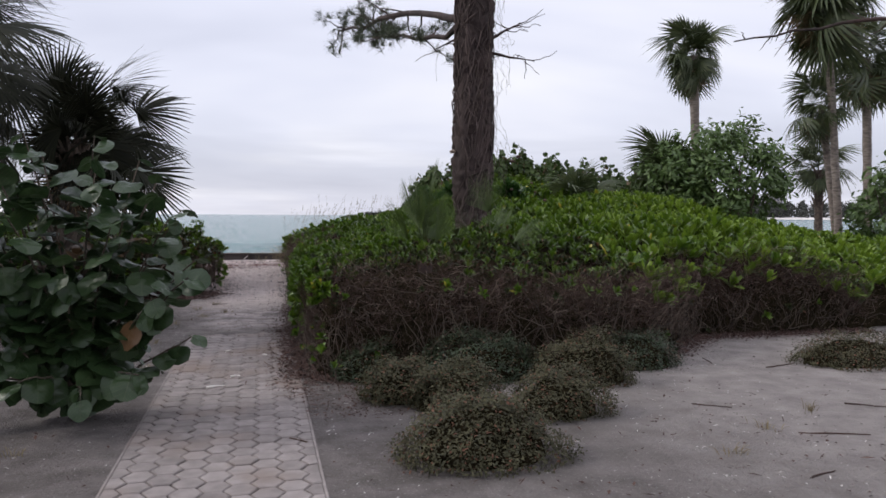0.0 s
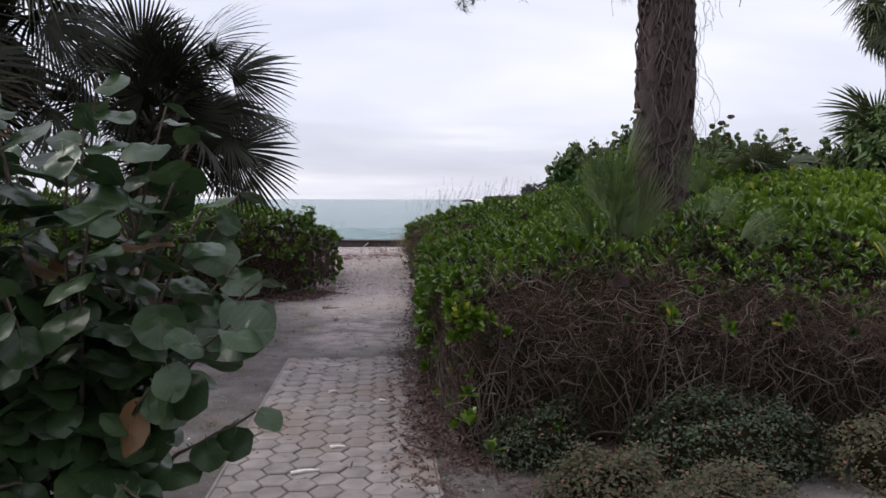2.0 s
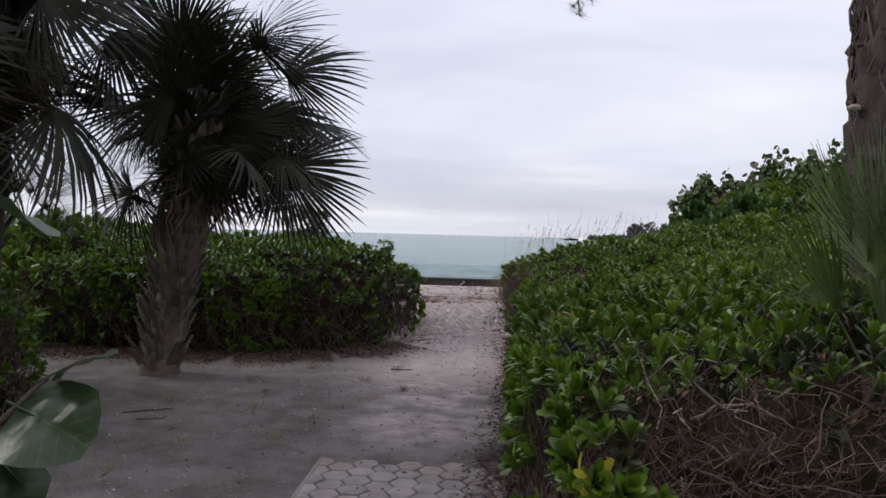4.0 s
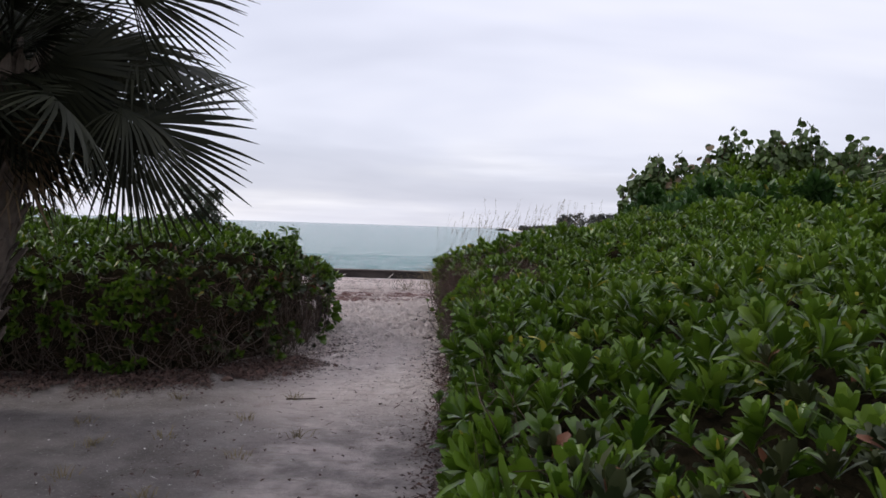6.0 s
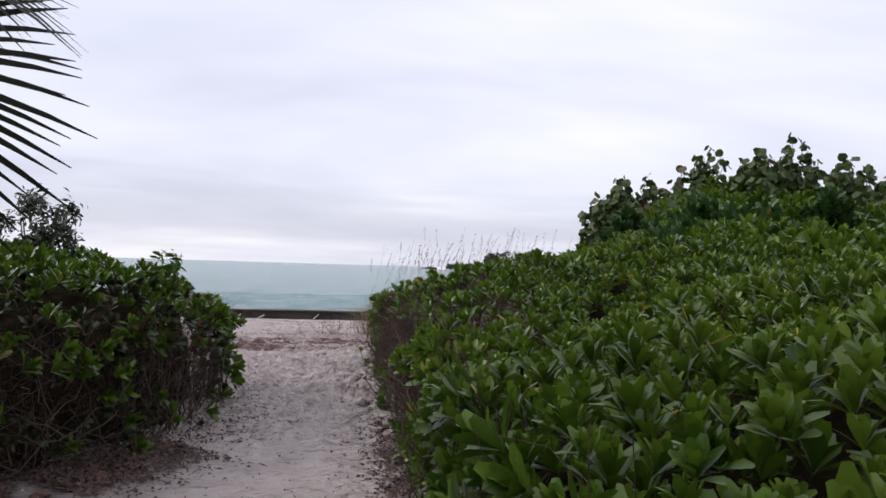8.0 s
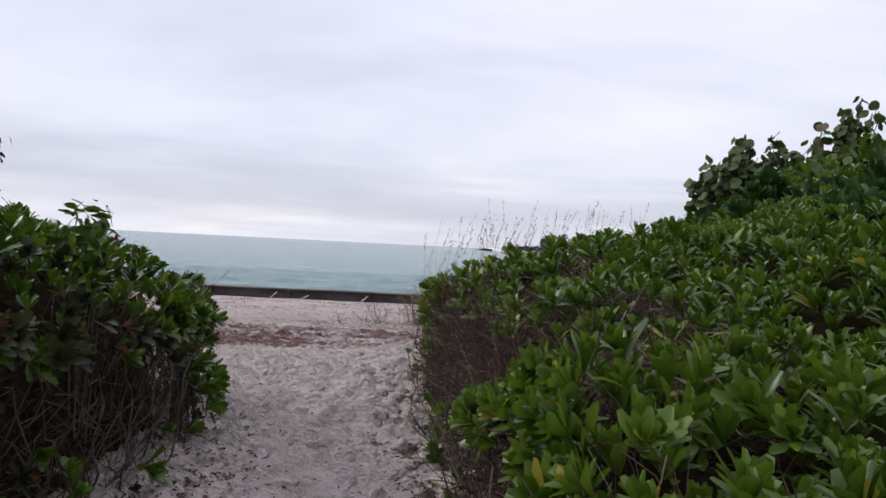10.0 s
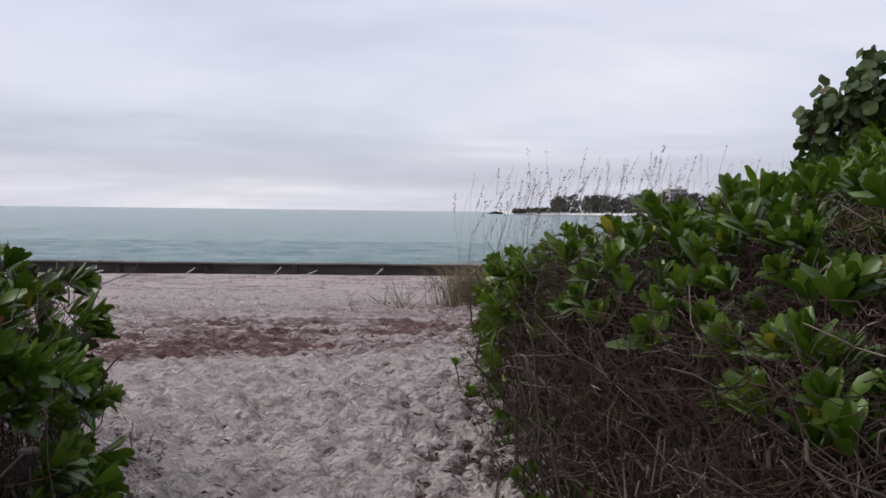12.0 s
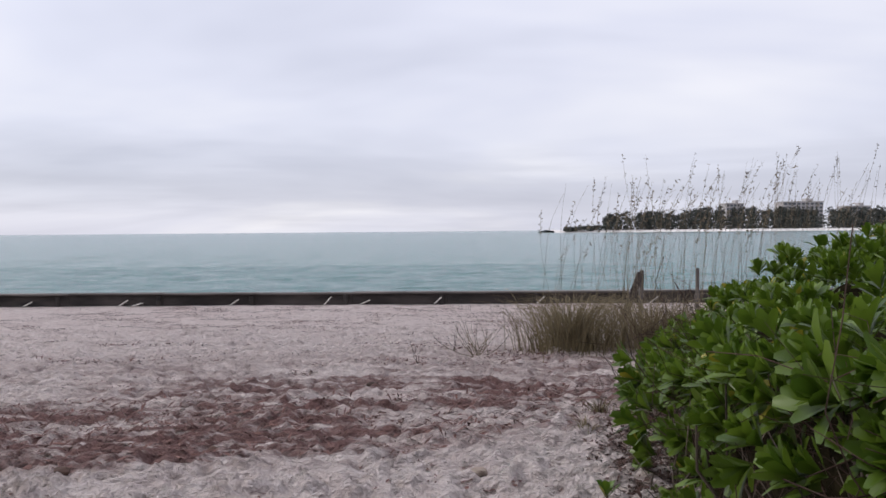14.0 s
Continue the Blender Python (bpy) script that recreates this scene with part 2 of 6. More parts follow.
def ground_material():
    mat = bpy.data.materials.new("beach_sand")
    mat.use_nodes = True
    nt = mat.node_tree
    N, K = nt.nodes.new, nt.links.new
    b = nt.nodes["Principled BSDF"]
    b.inputs["Roughness"].default_value = 0.95
    b.inputs["Specular IOR Level"].default_value = 0.2
    geo, sep = N("ShaderNodeNewGeometry"), N("ShaderNodeSeparateXYZ")
    K(geo.outputs["Position"], sep.inputs[0])

    def tex(scale, lo, hi, detail=6, stretch=(1, 1, 1)):
        mp = N("ShaderNodeMapping"); mp.inputs["Scale"].default_value = stretch
        K(geo.outputs["Position"], mp.inputs[0])
        t, r = N("ShaderNodeTexNoise"), N("ShaderNodeMapRange")
        t.inputs["Scale"].default_value, t.inputs["Detail"].default_value = scale, detail
        t.inputs["Roughness"].default_value = 0.62
        K(mp.outputs[0], t.inputs["Vector"])
        r.inputs["From Min"].default_value, r.inputs["From Max"].default_value = lo, hi
        K(t.outputs["Fac"], r.inputs["Value"])
        return r.outputs[0]

    def mixed(f, a, c):
        m = N("ShaderNodeMix"); m.data_type = "RGBA"
        for key, v in (("Factor", f), ("A", a), ("B", c)):
            if isinstance(v, tuple):
                m.inputs[key].default_value = (*v, 1)
            else:
                K(v, m.inputs[key])
        return m.outputs["Result"]

    def op(kind, a, c):
        m = N("ShaderNodeMath"); m.operation = kind
        for k, v in ((0, a), (1, c)):
            if isinstance(v, float):
                m.inputs[k].default_value = v
            else:
                K(v, m.inputs[k])
        return m.outputs[0]

    def band(axis, lo, hi):
        r = N("ShaderNodeMapRange"); r.interpolation_type = "SMOOTHSTEP"
        r.inputs["From Min"].default_value, r.inputs["From Max"].default_value = lo, hi
        K(sep.outputs[axis], r.inputs["Value"])
        return r.outputs[0]

    soil = mixed(tex(3.0, 0.35, 0.65), (0.15, 0.131, 0.124), (0.26, 0.233, 0.221))
    soil = mixed(op("MULTIPLY", tex(1.4, 0.50, 0.62, 7), 0.45), soil, (0.115, 0.10, 0.09))
    soil = mixed(tex(45, 0.58, 0.75), soil, (0.46, 0.43, 0.41))
    white = mixed(tex(5.0, 0.35, 0.65), (0.82, 0.695, 0.66), (0.93, 0.82, 0.785))
    # dark blotches in the colour stand for shaded hollows and caught weed bits
    white = mixed(op("MULTIPLY", tex(9, 0.52, 0.64, 7, (0.65, 1.5, 1)), 0.5), white, (0.40, 0.30, 0.275))
    soil = mixed(op("MULTIPLY", band("X", 1.8, 4.6), 0.75), soil, mixed(tex(3.5, 0.35, 0.65), (0.31, 0.278, 0.265), (0.47, 0.425, 0.405)))
    # trodden pale track from the pavers to the beach
    side = N("ShaderNodeMapRange"); side.interpolation_type = "SMOOTHSTEP"
    side.inputs["From Min"].default_value, side.inputs["From Max"].default_value = 1.05, 0.35
    K(op("ABSOLUTE", op("SUBTRACT", sep.outputs["X"], 0.12), 0.0), side.inputs["Value"])
    track = op("MULTIPLY", op("MULTIPLY", side.outputs[0], band("Y", 7.8, 9.0)), op("MULTIPLY", tex(2.5, 0.3, 0.6), 0.6))
    # beside the track, up to the foot of the hedge, the sand stays grey
    verge = N("ShaderNodeMapRange"); verge.interpolation_type = "SMOOTHSTEP"
    verge.inputs["From Min"].default_value, verge.inputs["From Max"].default_value = -0.25, -1.3
    K(sep.outputs["X"], verge.inputs["Value"])
    grey = op("MULTIPLY", verge.outputs[0], op("SUBTRACT", 1.0, band("Y", 12.2, 14.0)))
    pale = op("MULTIPLY", band("Y", 8.6, 13.2), op("SUBTRACT", 1.0, op("MULTIPLY", grey, 0.85)))
    col = mixed(op("MAXIMUM", pale, track), soil, white)
    # drifts of brown weed across the upper beach
    slant = op("SUBTRACT", sep.outputs["Y"], op("MULTIPLY", sep.outputs["X"], 0.3))
    def level(v, lo, hi):
        r = N("ShaderNodeMapRange"); r.interpolation_type = "SMOOTHSTEP"
        r.inputs["From Min"].default_value, r.inputs["From Max"].default_value = lo, hi
        K(v, r.inputs["Value"])
        return r.outputs[0]
    weed = op("MULTIPLY", level(slant, 18.0, 18.6), op("SUBTRACT", 1.0, level(slant, 20.0, 24.0)))
    weed = op("MULTIPLY", weed, tex(0.9, 0.39, 0.54, 9, (0.5, 1.9, 1)))
    weed = op("MULTIPLY", weed, tex(5.0, 0.36, 0.52, 8, (0.4, 1.9, 1)))
    far = op("MULTIPLY", op("MULTIPLY", band("Y", 22, 24), tex(1.1, 0.58, 0.66, 6, (0.4, 2.2, 1))), tex(6.0, 0.35, 0.6, 6, (0.5, 1.5, 1)))
    weed = op("MAXIMUM", weed, op("MULTIPLY", far, 0.5))
    col = mixed(op("MULTIPLY", weed, 0.92), col, mixed(tex(30, 0.35, 0.65), (0.14, 0.055, 0.050), (0.25, 0.125, 0.112)))
    K(col, b.inputs["Base Color"])
    bn = N("ShaderNodeBump"); bn.inputs["Strength"].default_value = 1.0; bn.inputs["Distance"].default_value = 0.06
    K(op("ADD", op("ADD", tex(22, 0.2, 0.8), op("MULTIPLY", tex(12, 0.30, 0.70, 4, (0.75, 1.35, 1)), op("MULTIPLY", band("Y", 9, 14), 3.6))), op("MULTIPLY", tex(120, 0.2, 0.8), 0.3)), bn.inputs["Height"])
    K(bn.outputs[0], b.inputs["Normal"])
    return mat


def water_material():
    mat = bpy.data.materials.new("turquoise_sea")
    mat.use_nodes = True
    nt = mat.node_tree
    N, K = nt.nodes.new, nt.links.new
    b = nt.nodes["Principled BSDF"]
    geo = N("ShaderNodeNewGeometry")
    mp = N("ShaderNodeMapping"); mp.inputs["Scale"].default_value = (0.20, 0.46, 1)
    K(geo.outputs["Position"], mp.inputs[0])
    t = N("ShaderNodeTexNoise"); t.inputs["Scale"].default_value = 1.3; t.inputs["Detail"].default_value = 5
    K(mp.outputs[0], t.inputs["Vector"])
    mix = N("ShaderNodeMix"); mix.data_type = "RGBA"
    mix.inputs["A"].default_value, mix.inputs["B"].default_value = (0.080, 0.152, 0.150, 1), (0.118, 0.208, 0.204, 1)
    K(t.outputs["Fac"], mix.inputs["Factor"]); K(mix.outputs["Result"], b.inputs["Base Color"])
    b.inputs["Roughness"].default_value, b.inputs["IOR"].default_value = 0.15, 1.33
    b.inputs["Specular IOR Level"].default_value = 0.27
    w = N("ShaderNodeTexNoise"); w.inputs["Scale"].default_value = 3.6; w.inputs["Detail"].default_value = 7; w.inputs["Roughness"].default_value = 0.6
    K(mp.outputs[0], w.inputs["Vector"])
    bn = N("ShaderNodeBump"); bn.inputs["Strength"].default_value = 1.0; bn.inputs["Distance"].default_value = 0.28
    mp2 = N("ShaderNodeMapping"); mp2.inputs["Scale"].default_value = (0.55, 1.5, 1)
    K(geo.outputs["Position"], mp2.inputs[0])
    w2 = N("ShaderNodeTexNoise"); w2.inputs["Scale"].default_value = 1.1; w2.inputs["Detail"].default_value = 3
    K(mp2.outputs[0], w2.inputs["Vector"])
    both = N("ShaderNodeMath"); both.operation = "ADD"
    K(w.outputs["Fac"], both.inputs[0]); K(w2.outputs["Fac"], both.inputs[1])
    K(both.outputs[0], bn.inputs["Height"]); K(bn.outputs[0], b.inputs["Normal"])
    return mat


def grape_material():
    """Large round leaf: pale veins in the leaf's own frame (midrib along y)."""
    mat = material("round_leaf_near", (0.014, 0.032, 0.012), (0.040, 0.070, 0.026), 5, 0.33, 0.12, 40, island=0.7, translucent=0.18, odd=((0.12, 0.065, 0.03), 0.994), spec=0.36)
    nt = mat.node_tree
    N, K = nt.nodes.new, nt.links.new
    b = nt.nodes["Principled BSDF"]
    tc, sep = N("ShaderNodeTexCoord"), N("ShaderNodeSeparateXYZ")
    K(tc.outputs["Object"], sep.inputs[0])
    ab = N("ShaderNodeMath"); ab.operation = "ABSOLUTE"; K(sep.outputs["X"], ab.inputs[0])
    slope = N("ShaderNodeMath"); slope.operation = "MULTIPLY_ADD"; slope.inputs[1].default_value = -0.75
    K(ab.outputs[0], slope.inputs[0]); K(sep.outputs["Y"], slope.inputs[2])
    wrap = N("ShaderNodeMath"); wrap.operation = "PINGPONG"; wrap.inputs[1].default_value = 0.016
    K(slope.outputs[0], wrap.inputs[0])
    least = N("ShaderNodeMath"); least.operation = "MINIMUM"; K(ab.outputs[0], least.inputs[0])
    half = N("ShaderNodeMath"); half.operation = "MULTIPLY"; half.inputs[1].default_value = 1.6
    K(wrap.outputs[0], half.inputs[0]); K(half.outputs[0], least.inputs[1])
    vein = N("ShaderNodeMapRange"); vein.inputs["From Min"].default_value, vein.inputs["From Max"].default_value = 0.003, 0.001
    K(least.outputs[0], vein.inputs["Value"])
    src = b.inputs["Base Color"].links[0].from_socket
    soft = N("ShaderNodeMath"); soft.operation = "MULTIPLY"; soft.inputs[1].default_value = 0.32
    K(vein.outputs[0], soft.inputs[0])
    mx = N("ShaderNodeMix"); mx.data_type = "RGBA"; mx.inputs["B"].default_value = (0.13, 0.14, 0.075, 1)
    K(soft.outputs[0], mx.inputs["Factor"]); K(src, mx.inputs["A"]); K(mx.outputs["Result"], b.inputs["Base Color"])
    return mat


M_SAND, M_WATER, M_GRAPE = ground_material(), water_material(), grape_material()


# ---- mesh tools ----

def mesh_of(name, V, T, mat):
    """A smooth mesh from arrays of corners and triangles."""
    V, T = np.asarray(V, np.float32), np.asarray(T, np.int32)
    me = bpy.data.meshes.new(name)
    me.vertices.add(len(V)); me.vertices.foreach_set("co", V.ravel())
    me.loops.add(T.size); me.loops.foreach_set("vertex_index", T.ravel())
    me.polygons.add(len(T)); me.polygons.foreach_set("loop_start", np.arange(0, T.size, T.shape[1], dtype=np.int32))
    me.polygons.foreach_set("use_smooth", np.ones(len(T), bool))
    me.update(calc_edges=True)
    me.materials.append(mat)
    return me


def piece(name, me, parent=None, m=None, label=""):
    ob = new(name, me)
    if parent is not None:
        ob.parent = parent
    if m is not None:
        ob.matrix_basis = m
    return tagged(ob, label)


def thing(name, label, category, at=(0, 0, 0), group="", kind=""):
    ob = new(name)
    ob.location = at
    ob.empty_display_size = 0.1
    return tagged(ob, label, category, group, kind)


def rot(yaw, tilt, roll):
    """Rotation matrices for arrays of angles: roll about z first, then tilt about x, then yaw about z."""
    cy, sy, ct, st, cr, sr = np.cos(yaw), np.sin(yaw), np.cos(tilt), np.sin(tilt), np.cos(roll), np.sin(roll)
    o, z = np.ones_like(cy), np.zeros_like(cy)
    A = np.stack([np.stack([cy, -sy, z], -1), np.stack([sy, cy, z], -1), np.stack([z, z, o], -1)], -2)
    B = np.stack([np.stack([o, z, z], -1), np.stack([z, ct, -st], -1), np.stack([z, st, ct], -1)], -2)
    C = np.stack([np.stack([cr, -sr, z], -1), np.stack([sr, cr, z], -1), np.stack([z, z, o], -1)], -2)
    return A @ B @ C


def frames_from(normal, roll):
    """Rotations that carry z onto each normal, turned by roll about it."""
    n = normal / np.linalg.norm(normal, axis=1, keepdims=True)
    tilt = np.arccos(np.clip(n[:, 2], -1, 1))
    yaw = np.arctan2(n[:, 1], n[:, 0]) + np.pi / 2
    return rot(yaw, tilt, roll)


def spread(templates, P, R, S):
    """Copies of templates (V, T), dealt out in turn, at places P with rotations R and sizes S, as one array mesh."""
    Vs, Ts, base = [], [], 0
    for k, (V, T) in enumerate(templates):
        sel = slice(k, None, len(templates))
        p, r, s = P[sel], R[sel], np.asarray(S)[sel]
        W = np.einsum("nij,vj->nvi", r, V) * s[:, None, None] + p[:, None, :]
        n = len(p)
        Ts.append((T[None] + (np.arange(n) * len(V))[:, None, None]).reshape(-1, 3) + base)
        Vs.append(W.reshape(-1, 3)); base += n * len(V)
    return np.concatenate(Vs), np.concatenate(Ts)


def gather(parts):
    Vs, Ts, base = [], [], 0
    for V, T in parts:
        Vs.append(V); Ts.append(T + base); base += len(V)
    return np.concatenate(Vs), np.concatenate(Ts)


def strip_tris(rows, cols):
    a = (np.arange(rows - 1)[:, None] * cols + np.arange(cols - 1)[None]).ravel()
    return np.concatenate([np.stack([a, a + 1, a + cols + 1], -1), np.stack([a, a + cols + 1, a + cols], -1)])


def leaf(length, width, steps=4, curl=0.3, fold=0.2, peak=0.62, base=0.12):
    """An obovate leaf along +y, its face up, folded at the midrib and curling down at the tip."""
    u = np.linspace(0, 1, steps + 1) ** 0.8
    w = width * 0.5 * (base + (1 - base) * np.clip(u / peak, 0, 1) ** 1.3) * np.sqrt(np.clip(1 - np.clip((u - peak) / (1.03 - peak), 0, 1) ** 2.4, 0.03, 1))
    y, z = length * u, -curl * length * u ** 2
    V = np.stack([np.stack([-w, y, z + fold * w], -1), np.stack([0 * w, y, z], -1), np.stack([w, y, z + fold * w], -1)], 1).reshape(-1, 3)
    return V, strip_tris(steps + 1, 3)


def flake(length, width, bend):
    """A dry leaf: two triangles bent along the middle."""
    return np.array([(0, 0, 0), (-width / 2, length * 0.5, bend), (width / 2, length * 0.55, bend * 0.6), (0, length, 0)]), np.array([(0, 2, 1), (1, 2, 3)])


def rosette(count, seed, steps=3, length=0.115, width=0.047):
    """A whorl of leaves round +z: the inner ones upright, the outer ones spread flat."""
    r = np.random.default_rng(seed)
    out = []
    for k in range(count):
        f = k / (count - 1)
        V, T = leaf(length * r.uniform(0.8, 1.12) * (0.72 + 0.28 * f), width * r.uniform(0.85, 1.15), steps, r.uniform(-0.15, 0.35), r.uniform(0.15, 0.5))
        up = math.radians(86 - 48 * f ** 1.1 + r.uniform(-12, 12))
        R = rot(np.array([k * 2.4 + r.uniform(-0.25, 0.25)]), np.array([up]), np.array([0.0]))[0]
        out.append((V @ R.T + np.array([0, 0, -0.03 * f]), T))
    return gather(out)


def tubes(P, rad, sides=3):
    """Tubes along polylines P (count, points, 3) with radii rad (count, points)."""
    n, k, _ = P.shape
    d = np.gradient(P, axis=1)
    d /= np.linalg.norm(d, axis=2, keepdims=True) + 1e-9
    ref = np.where(np.abs(d[..., 2:3]) > 0.9, np.array([1.0, 0, 0]), np.array([0, 0, 1.0]))
    a = np.cross(d, ref); a /= np.linalg.norm(a, axis=2, keepdims=True) + 1e-9
    c = np.cross(d, a)
    th = np.arange(sides) / sides * 2 * np.pi
    V = P[:, :, None] + rad[:, :, None, None] * (a[:, :, None] * np.cos(th)[None, None, :, None] + c[:, :, None] * np.sin(th)[None, None, :, None])
    i = np.arange(k - 1)[:, None] * sides + np.arange(sides)[None]
    j = np.arange(k - 1)[:, None] * sides + (np.arange(sides)[None] + 1) % sides
    T = np.concatenate([np.stack([i, j, j + sides], -1).reshape(-1, 3), np.stack([i, j + sides, i + sides], -1).reshape(-1, 3)])
    T = (T[None] + (np.arange(n) * k * sides)[:, None, None]).reshape(-1, 3)
    return V.reshape(-1, 3), T


def wander(start, end, points, wobble, seed):
    """Crooked polylines from start to end (count, 3)."""
    r = np.random.default_rng(seed)
    u = np.linspace(0, 1, points)[None, :, None]
    P = start[:, None] * (1 - u) + end[:, None] * u
    off = r.normal(0, 1, P.shape) * wobble
    off[:, 0] = 0
    return P + np.cumsum(off, 1) * 0.5


def lumps(x, y, scale, seed, octaves=3):
    """Smooth value noise in about -1..1 over arrays x, y."""
    out, amp, tot = np.zeros(np.shape(x)), 1.0, 0.0
    for o in range(octaves):
        tab = np.random.default_rng(seed + o).uniform(-1, 1, (64, 64))
        fx, fy = np.asarray(x) * scale * 2 ** o + 17.3 * o, np.asarray(y) * scale * 2 ** o + 5.1 * o
        ix, iy = np.floor(fx).astype(int), np.floor(fy).astype(int)
        ux, uy = fx - ix, fy - iy
        ux, uy = ux * ux * (3 - 2 * ux), uy * uy * (3 - 2 * uy)
        g = lambda a, c: tab[(ix + a) % 64, (iy + c) % 64]
        out += amp * ((g(0, 0) * (1 - ux) + g(1, 0) * ux) * (1 - uy) + (g(0, 1) * (1 - ux) + g(1, 1) * ux) * uy)
        tot += amp; amp *= 0.5
    return out / tot


def smooth(x, a, c):
    u = np.clip((x - a) / (c - a), 0, 1)
    return u * u * (3 - 2 * u)


# ---- ground ----
def ground_z(x, y):
    """Level by the pavers, a low rise at the head of the beach, then a fall to the sea wall and the sea bed."""
    x, y = np.asarray(x, float), np.asarray(y, float)
    z = 0.11 * smooth(y, 11, 17) - 0.62 * smooth(y, 17.5, 33)
    z = z - 2.5 * smooth(y, 33.2, 40)
    walk_on = smooth(y, 8.5, 14) * (1 - smooth(y, 32, 33))
    rough_x = np.exp(-((x - 0.0) / 40.0) ** 2)
    z = z + rough_x * walk_on * (0.022 * lumps(x, y, 0.9, 3) + 0.018 * lumps(x, y * 1.3, 3.2, 9, 2) + 0.020 * lumps(x, y * 1.2, 6.0, 14, 2))
    z = z + rough_x * 0.012 * lumps(x, y, 1.3, 21) * smooth(np.abs(x), 0.62, 1.2) * (1 - smooth(y, 33, 36))
    return z


def stretched(lo, hi, step, far, growth=1.35):
    core = list(np.arange(lo, hi + 1e-6, step))
    a, s = core[0], step
    left, right = [], []
    while a > -far:
        s *= growth; a -= s; left.append(a)
    a, s = core[-1], step
    while a < far:
        s *= growth; a += s; right.append(a)
    return np.array(left[::-1] + core + right)


def build_ground():
    xs, ys = stretched(-7.0, 3.0, 0.08, 4200, 1.22), stretched(8.0, 33.0, 0.065, 4200, 1.22)
    xs = np.concatenate([xs[xs < -4.2], np.arange(-4.2, 1.4, 0.03), xs[xs >= 1.5]])
    ys = np.concatenate([ys[ys < 12.6], np.arange(12.6, 20.0, 0.03), np.arange(20.0, 24.0, 0.045), ys[ys >= 24.0]])
    X, Y = np.meshgrid(xs, ys)
    Z = ground_z(X, Y)
    # trampled loose sand: broad footprints, then small pits and crumbs
    r = np.random.default_rng(5)
    for count, far, wide, slim, low, high in ((2600, 31.0, 0.10, 0.06, 0.010, 0.034), (19000, 26.0, 0.058, 0.036, 0.012, 0.048)):
        for k in range(count):
            fx, fy = r.uniform(-6.5, 2.5), 12.5 + (far - 12.5) * r.random() ** 1.3
            a, dep = r.normal(0, 0.7), r.uniform(low, high) * float(smooth(fy, 12.3, 15.0) * (1 - 0.4 * smooth(fy, 16.0, 19.0)))
            i0, i1 = np.searchsorted(xs, [fx - 0.24, fx + 0.24]); j0, j1 = np.searchsorted(ys, [fy - 0.24, fy + 0.24])
            dx, dy = X[j0:j1, i0:i1] - fx, Y[j0:j1, i0:i1] - fy
            u, v = dx * math.cos(a) + dy * math.sin(a), -dx * math.sin(a) + dy * math.cos(a)
            q = (u / wide) ** 2 + (v / slim) ** 2
            Z[j0:j1, i0:i1] += dep * (-np.exp(-q * 1.2) + 0.5 * np.exp(-(np.sqrt(q) - 1.6) ** 2 * 4))
    Z -= 0.035 * (np.abs(X) < 0.56) * (Y < 7.9) * (Y > -8)
    V = np.stack([X, Y, Z], -1).reshape(-1, 3)
    tagged(new("ground", mesh_of("ground", V, strip_tris(len(ys), len(xs)), M_SAND)), "pale beach sand with footprints, greyer and packed beside the pavers", "ground", kind="structure")


build_ground()


def build_water():
    xs = stretched(-32, 22, 0.6, 4500, 1.22)
    ys = np.concatenate([np.arange(32.75, 62, 0.2), 62 * 1.035 ** np.arange(0, 126)])
    X, Y = np.meshgrid(xs, ys)
    near = 1 - smooth(Y, 60, 170)
    Z = -0.88 + near * (0.055 * lumps(X * 0.75, Y * 1.6, 1.0, 61, 2) + 0.035 * lumps(X * 1.1 + 9, Y * 2.5, 1.0, 66, 1))
    V = np.stack([X, Y, Z], -1).reshape(-1, 3)
    tagged(new("water", mesh_of("water", V, strip_tris(len(ys), len(xs)), M_WATER)), "calm turquoise sea with small ripples to the horizon", "sea", kind="structure")


build_water()


# ---- hedges ----
def inside(poly, x, y):
    p = np.array(poly); q = np.roll(p, -1, 0)
    res = np.zeros(np.shape(x), bool)
    for (ax, ay), (cx, cy) in zip(p, q):
        if ay != cy:
            res ^= ((ay > y) != (cy > y)) & (x < (cx - ax) * (y - ay) / (cy - ay) + ax)
    return res


def edge_distance(poly, x, y):
    p = np.array(poly); q = np.roll(p, -1, 0)
    best = np.full(np.shape(x), 1e9)
    for (ax, ay), (cx, cy) in zip(p, q):
        dx, dy = cx - ax, cy - ay
        u = np.clip(((x - ax) * dx + (y - ay) * dy) / (dx * dx + dy * dy), 0, 1)
        best = np.minimum(best, np.hypot(x - ax - u * dx, y - ay - u * dy))
    return best


ROSETTES = [rosette(14, s, 3, 0.122, 0.041) for s in range(4)]
ROSETTES_MID = [rosette(12, 20 + s, 2, 0.122, 0.044) for s in range(4)]
ROSETTES_LOW = [rosette(9, 40 + s, 2, 0.13, 0.058) for s in range(4)]


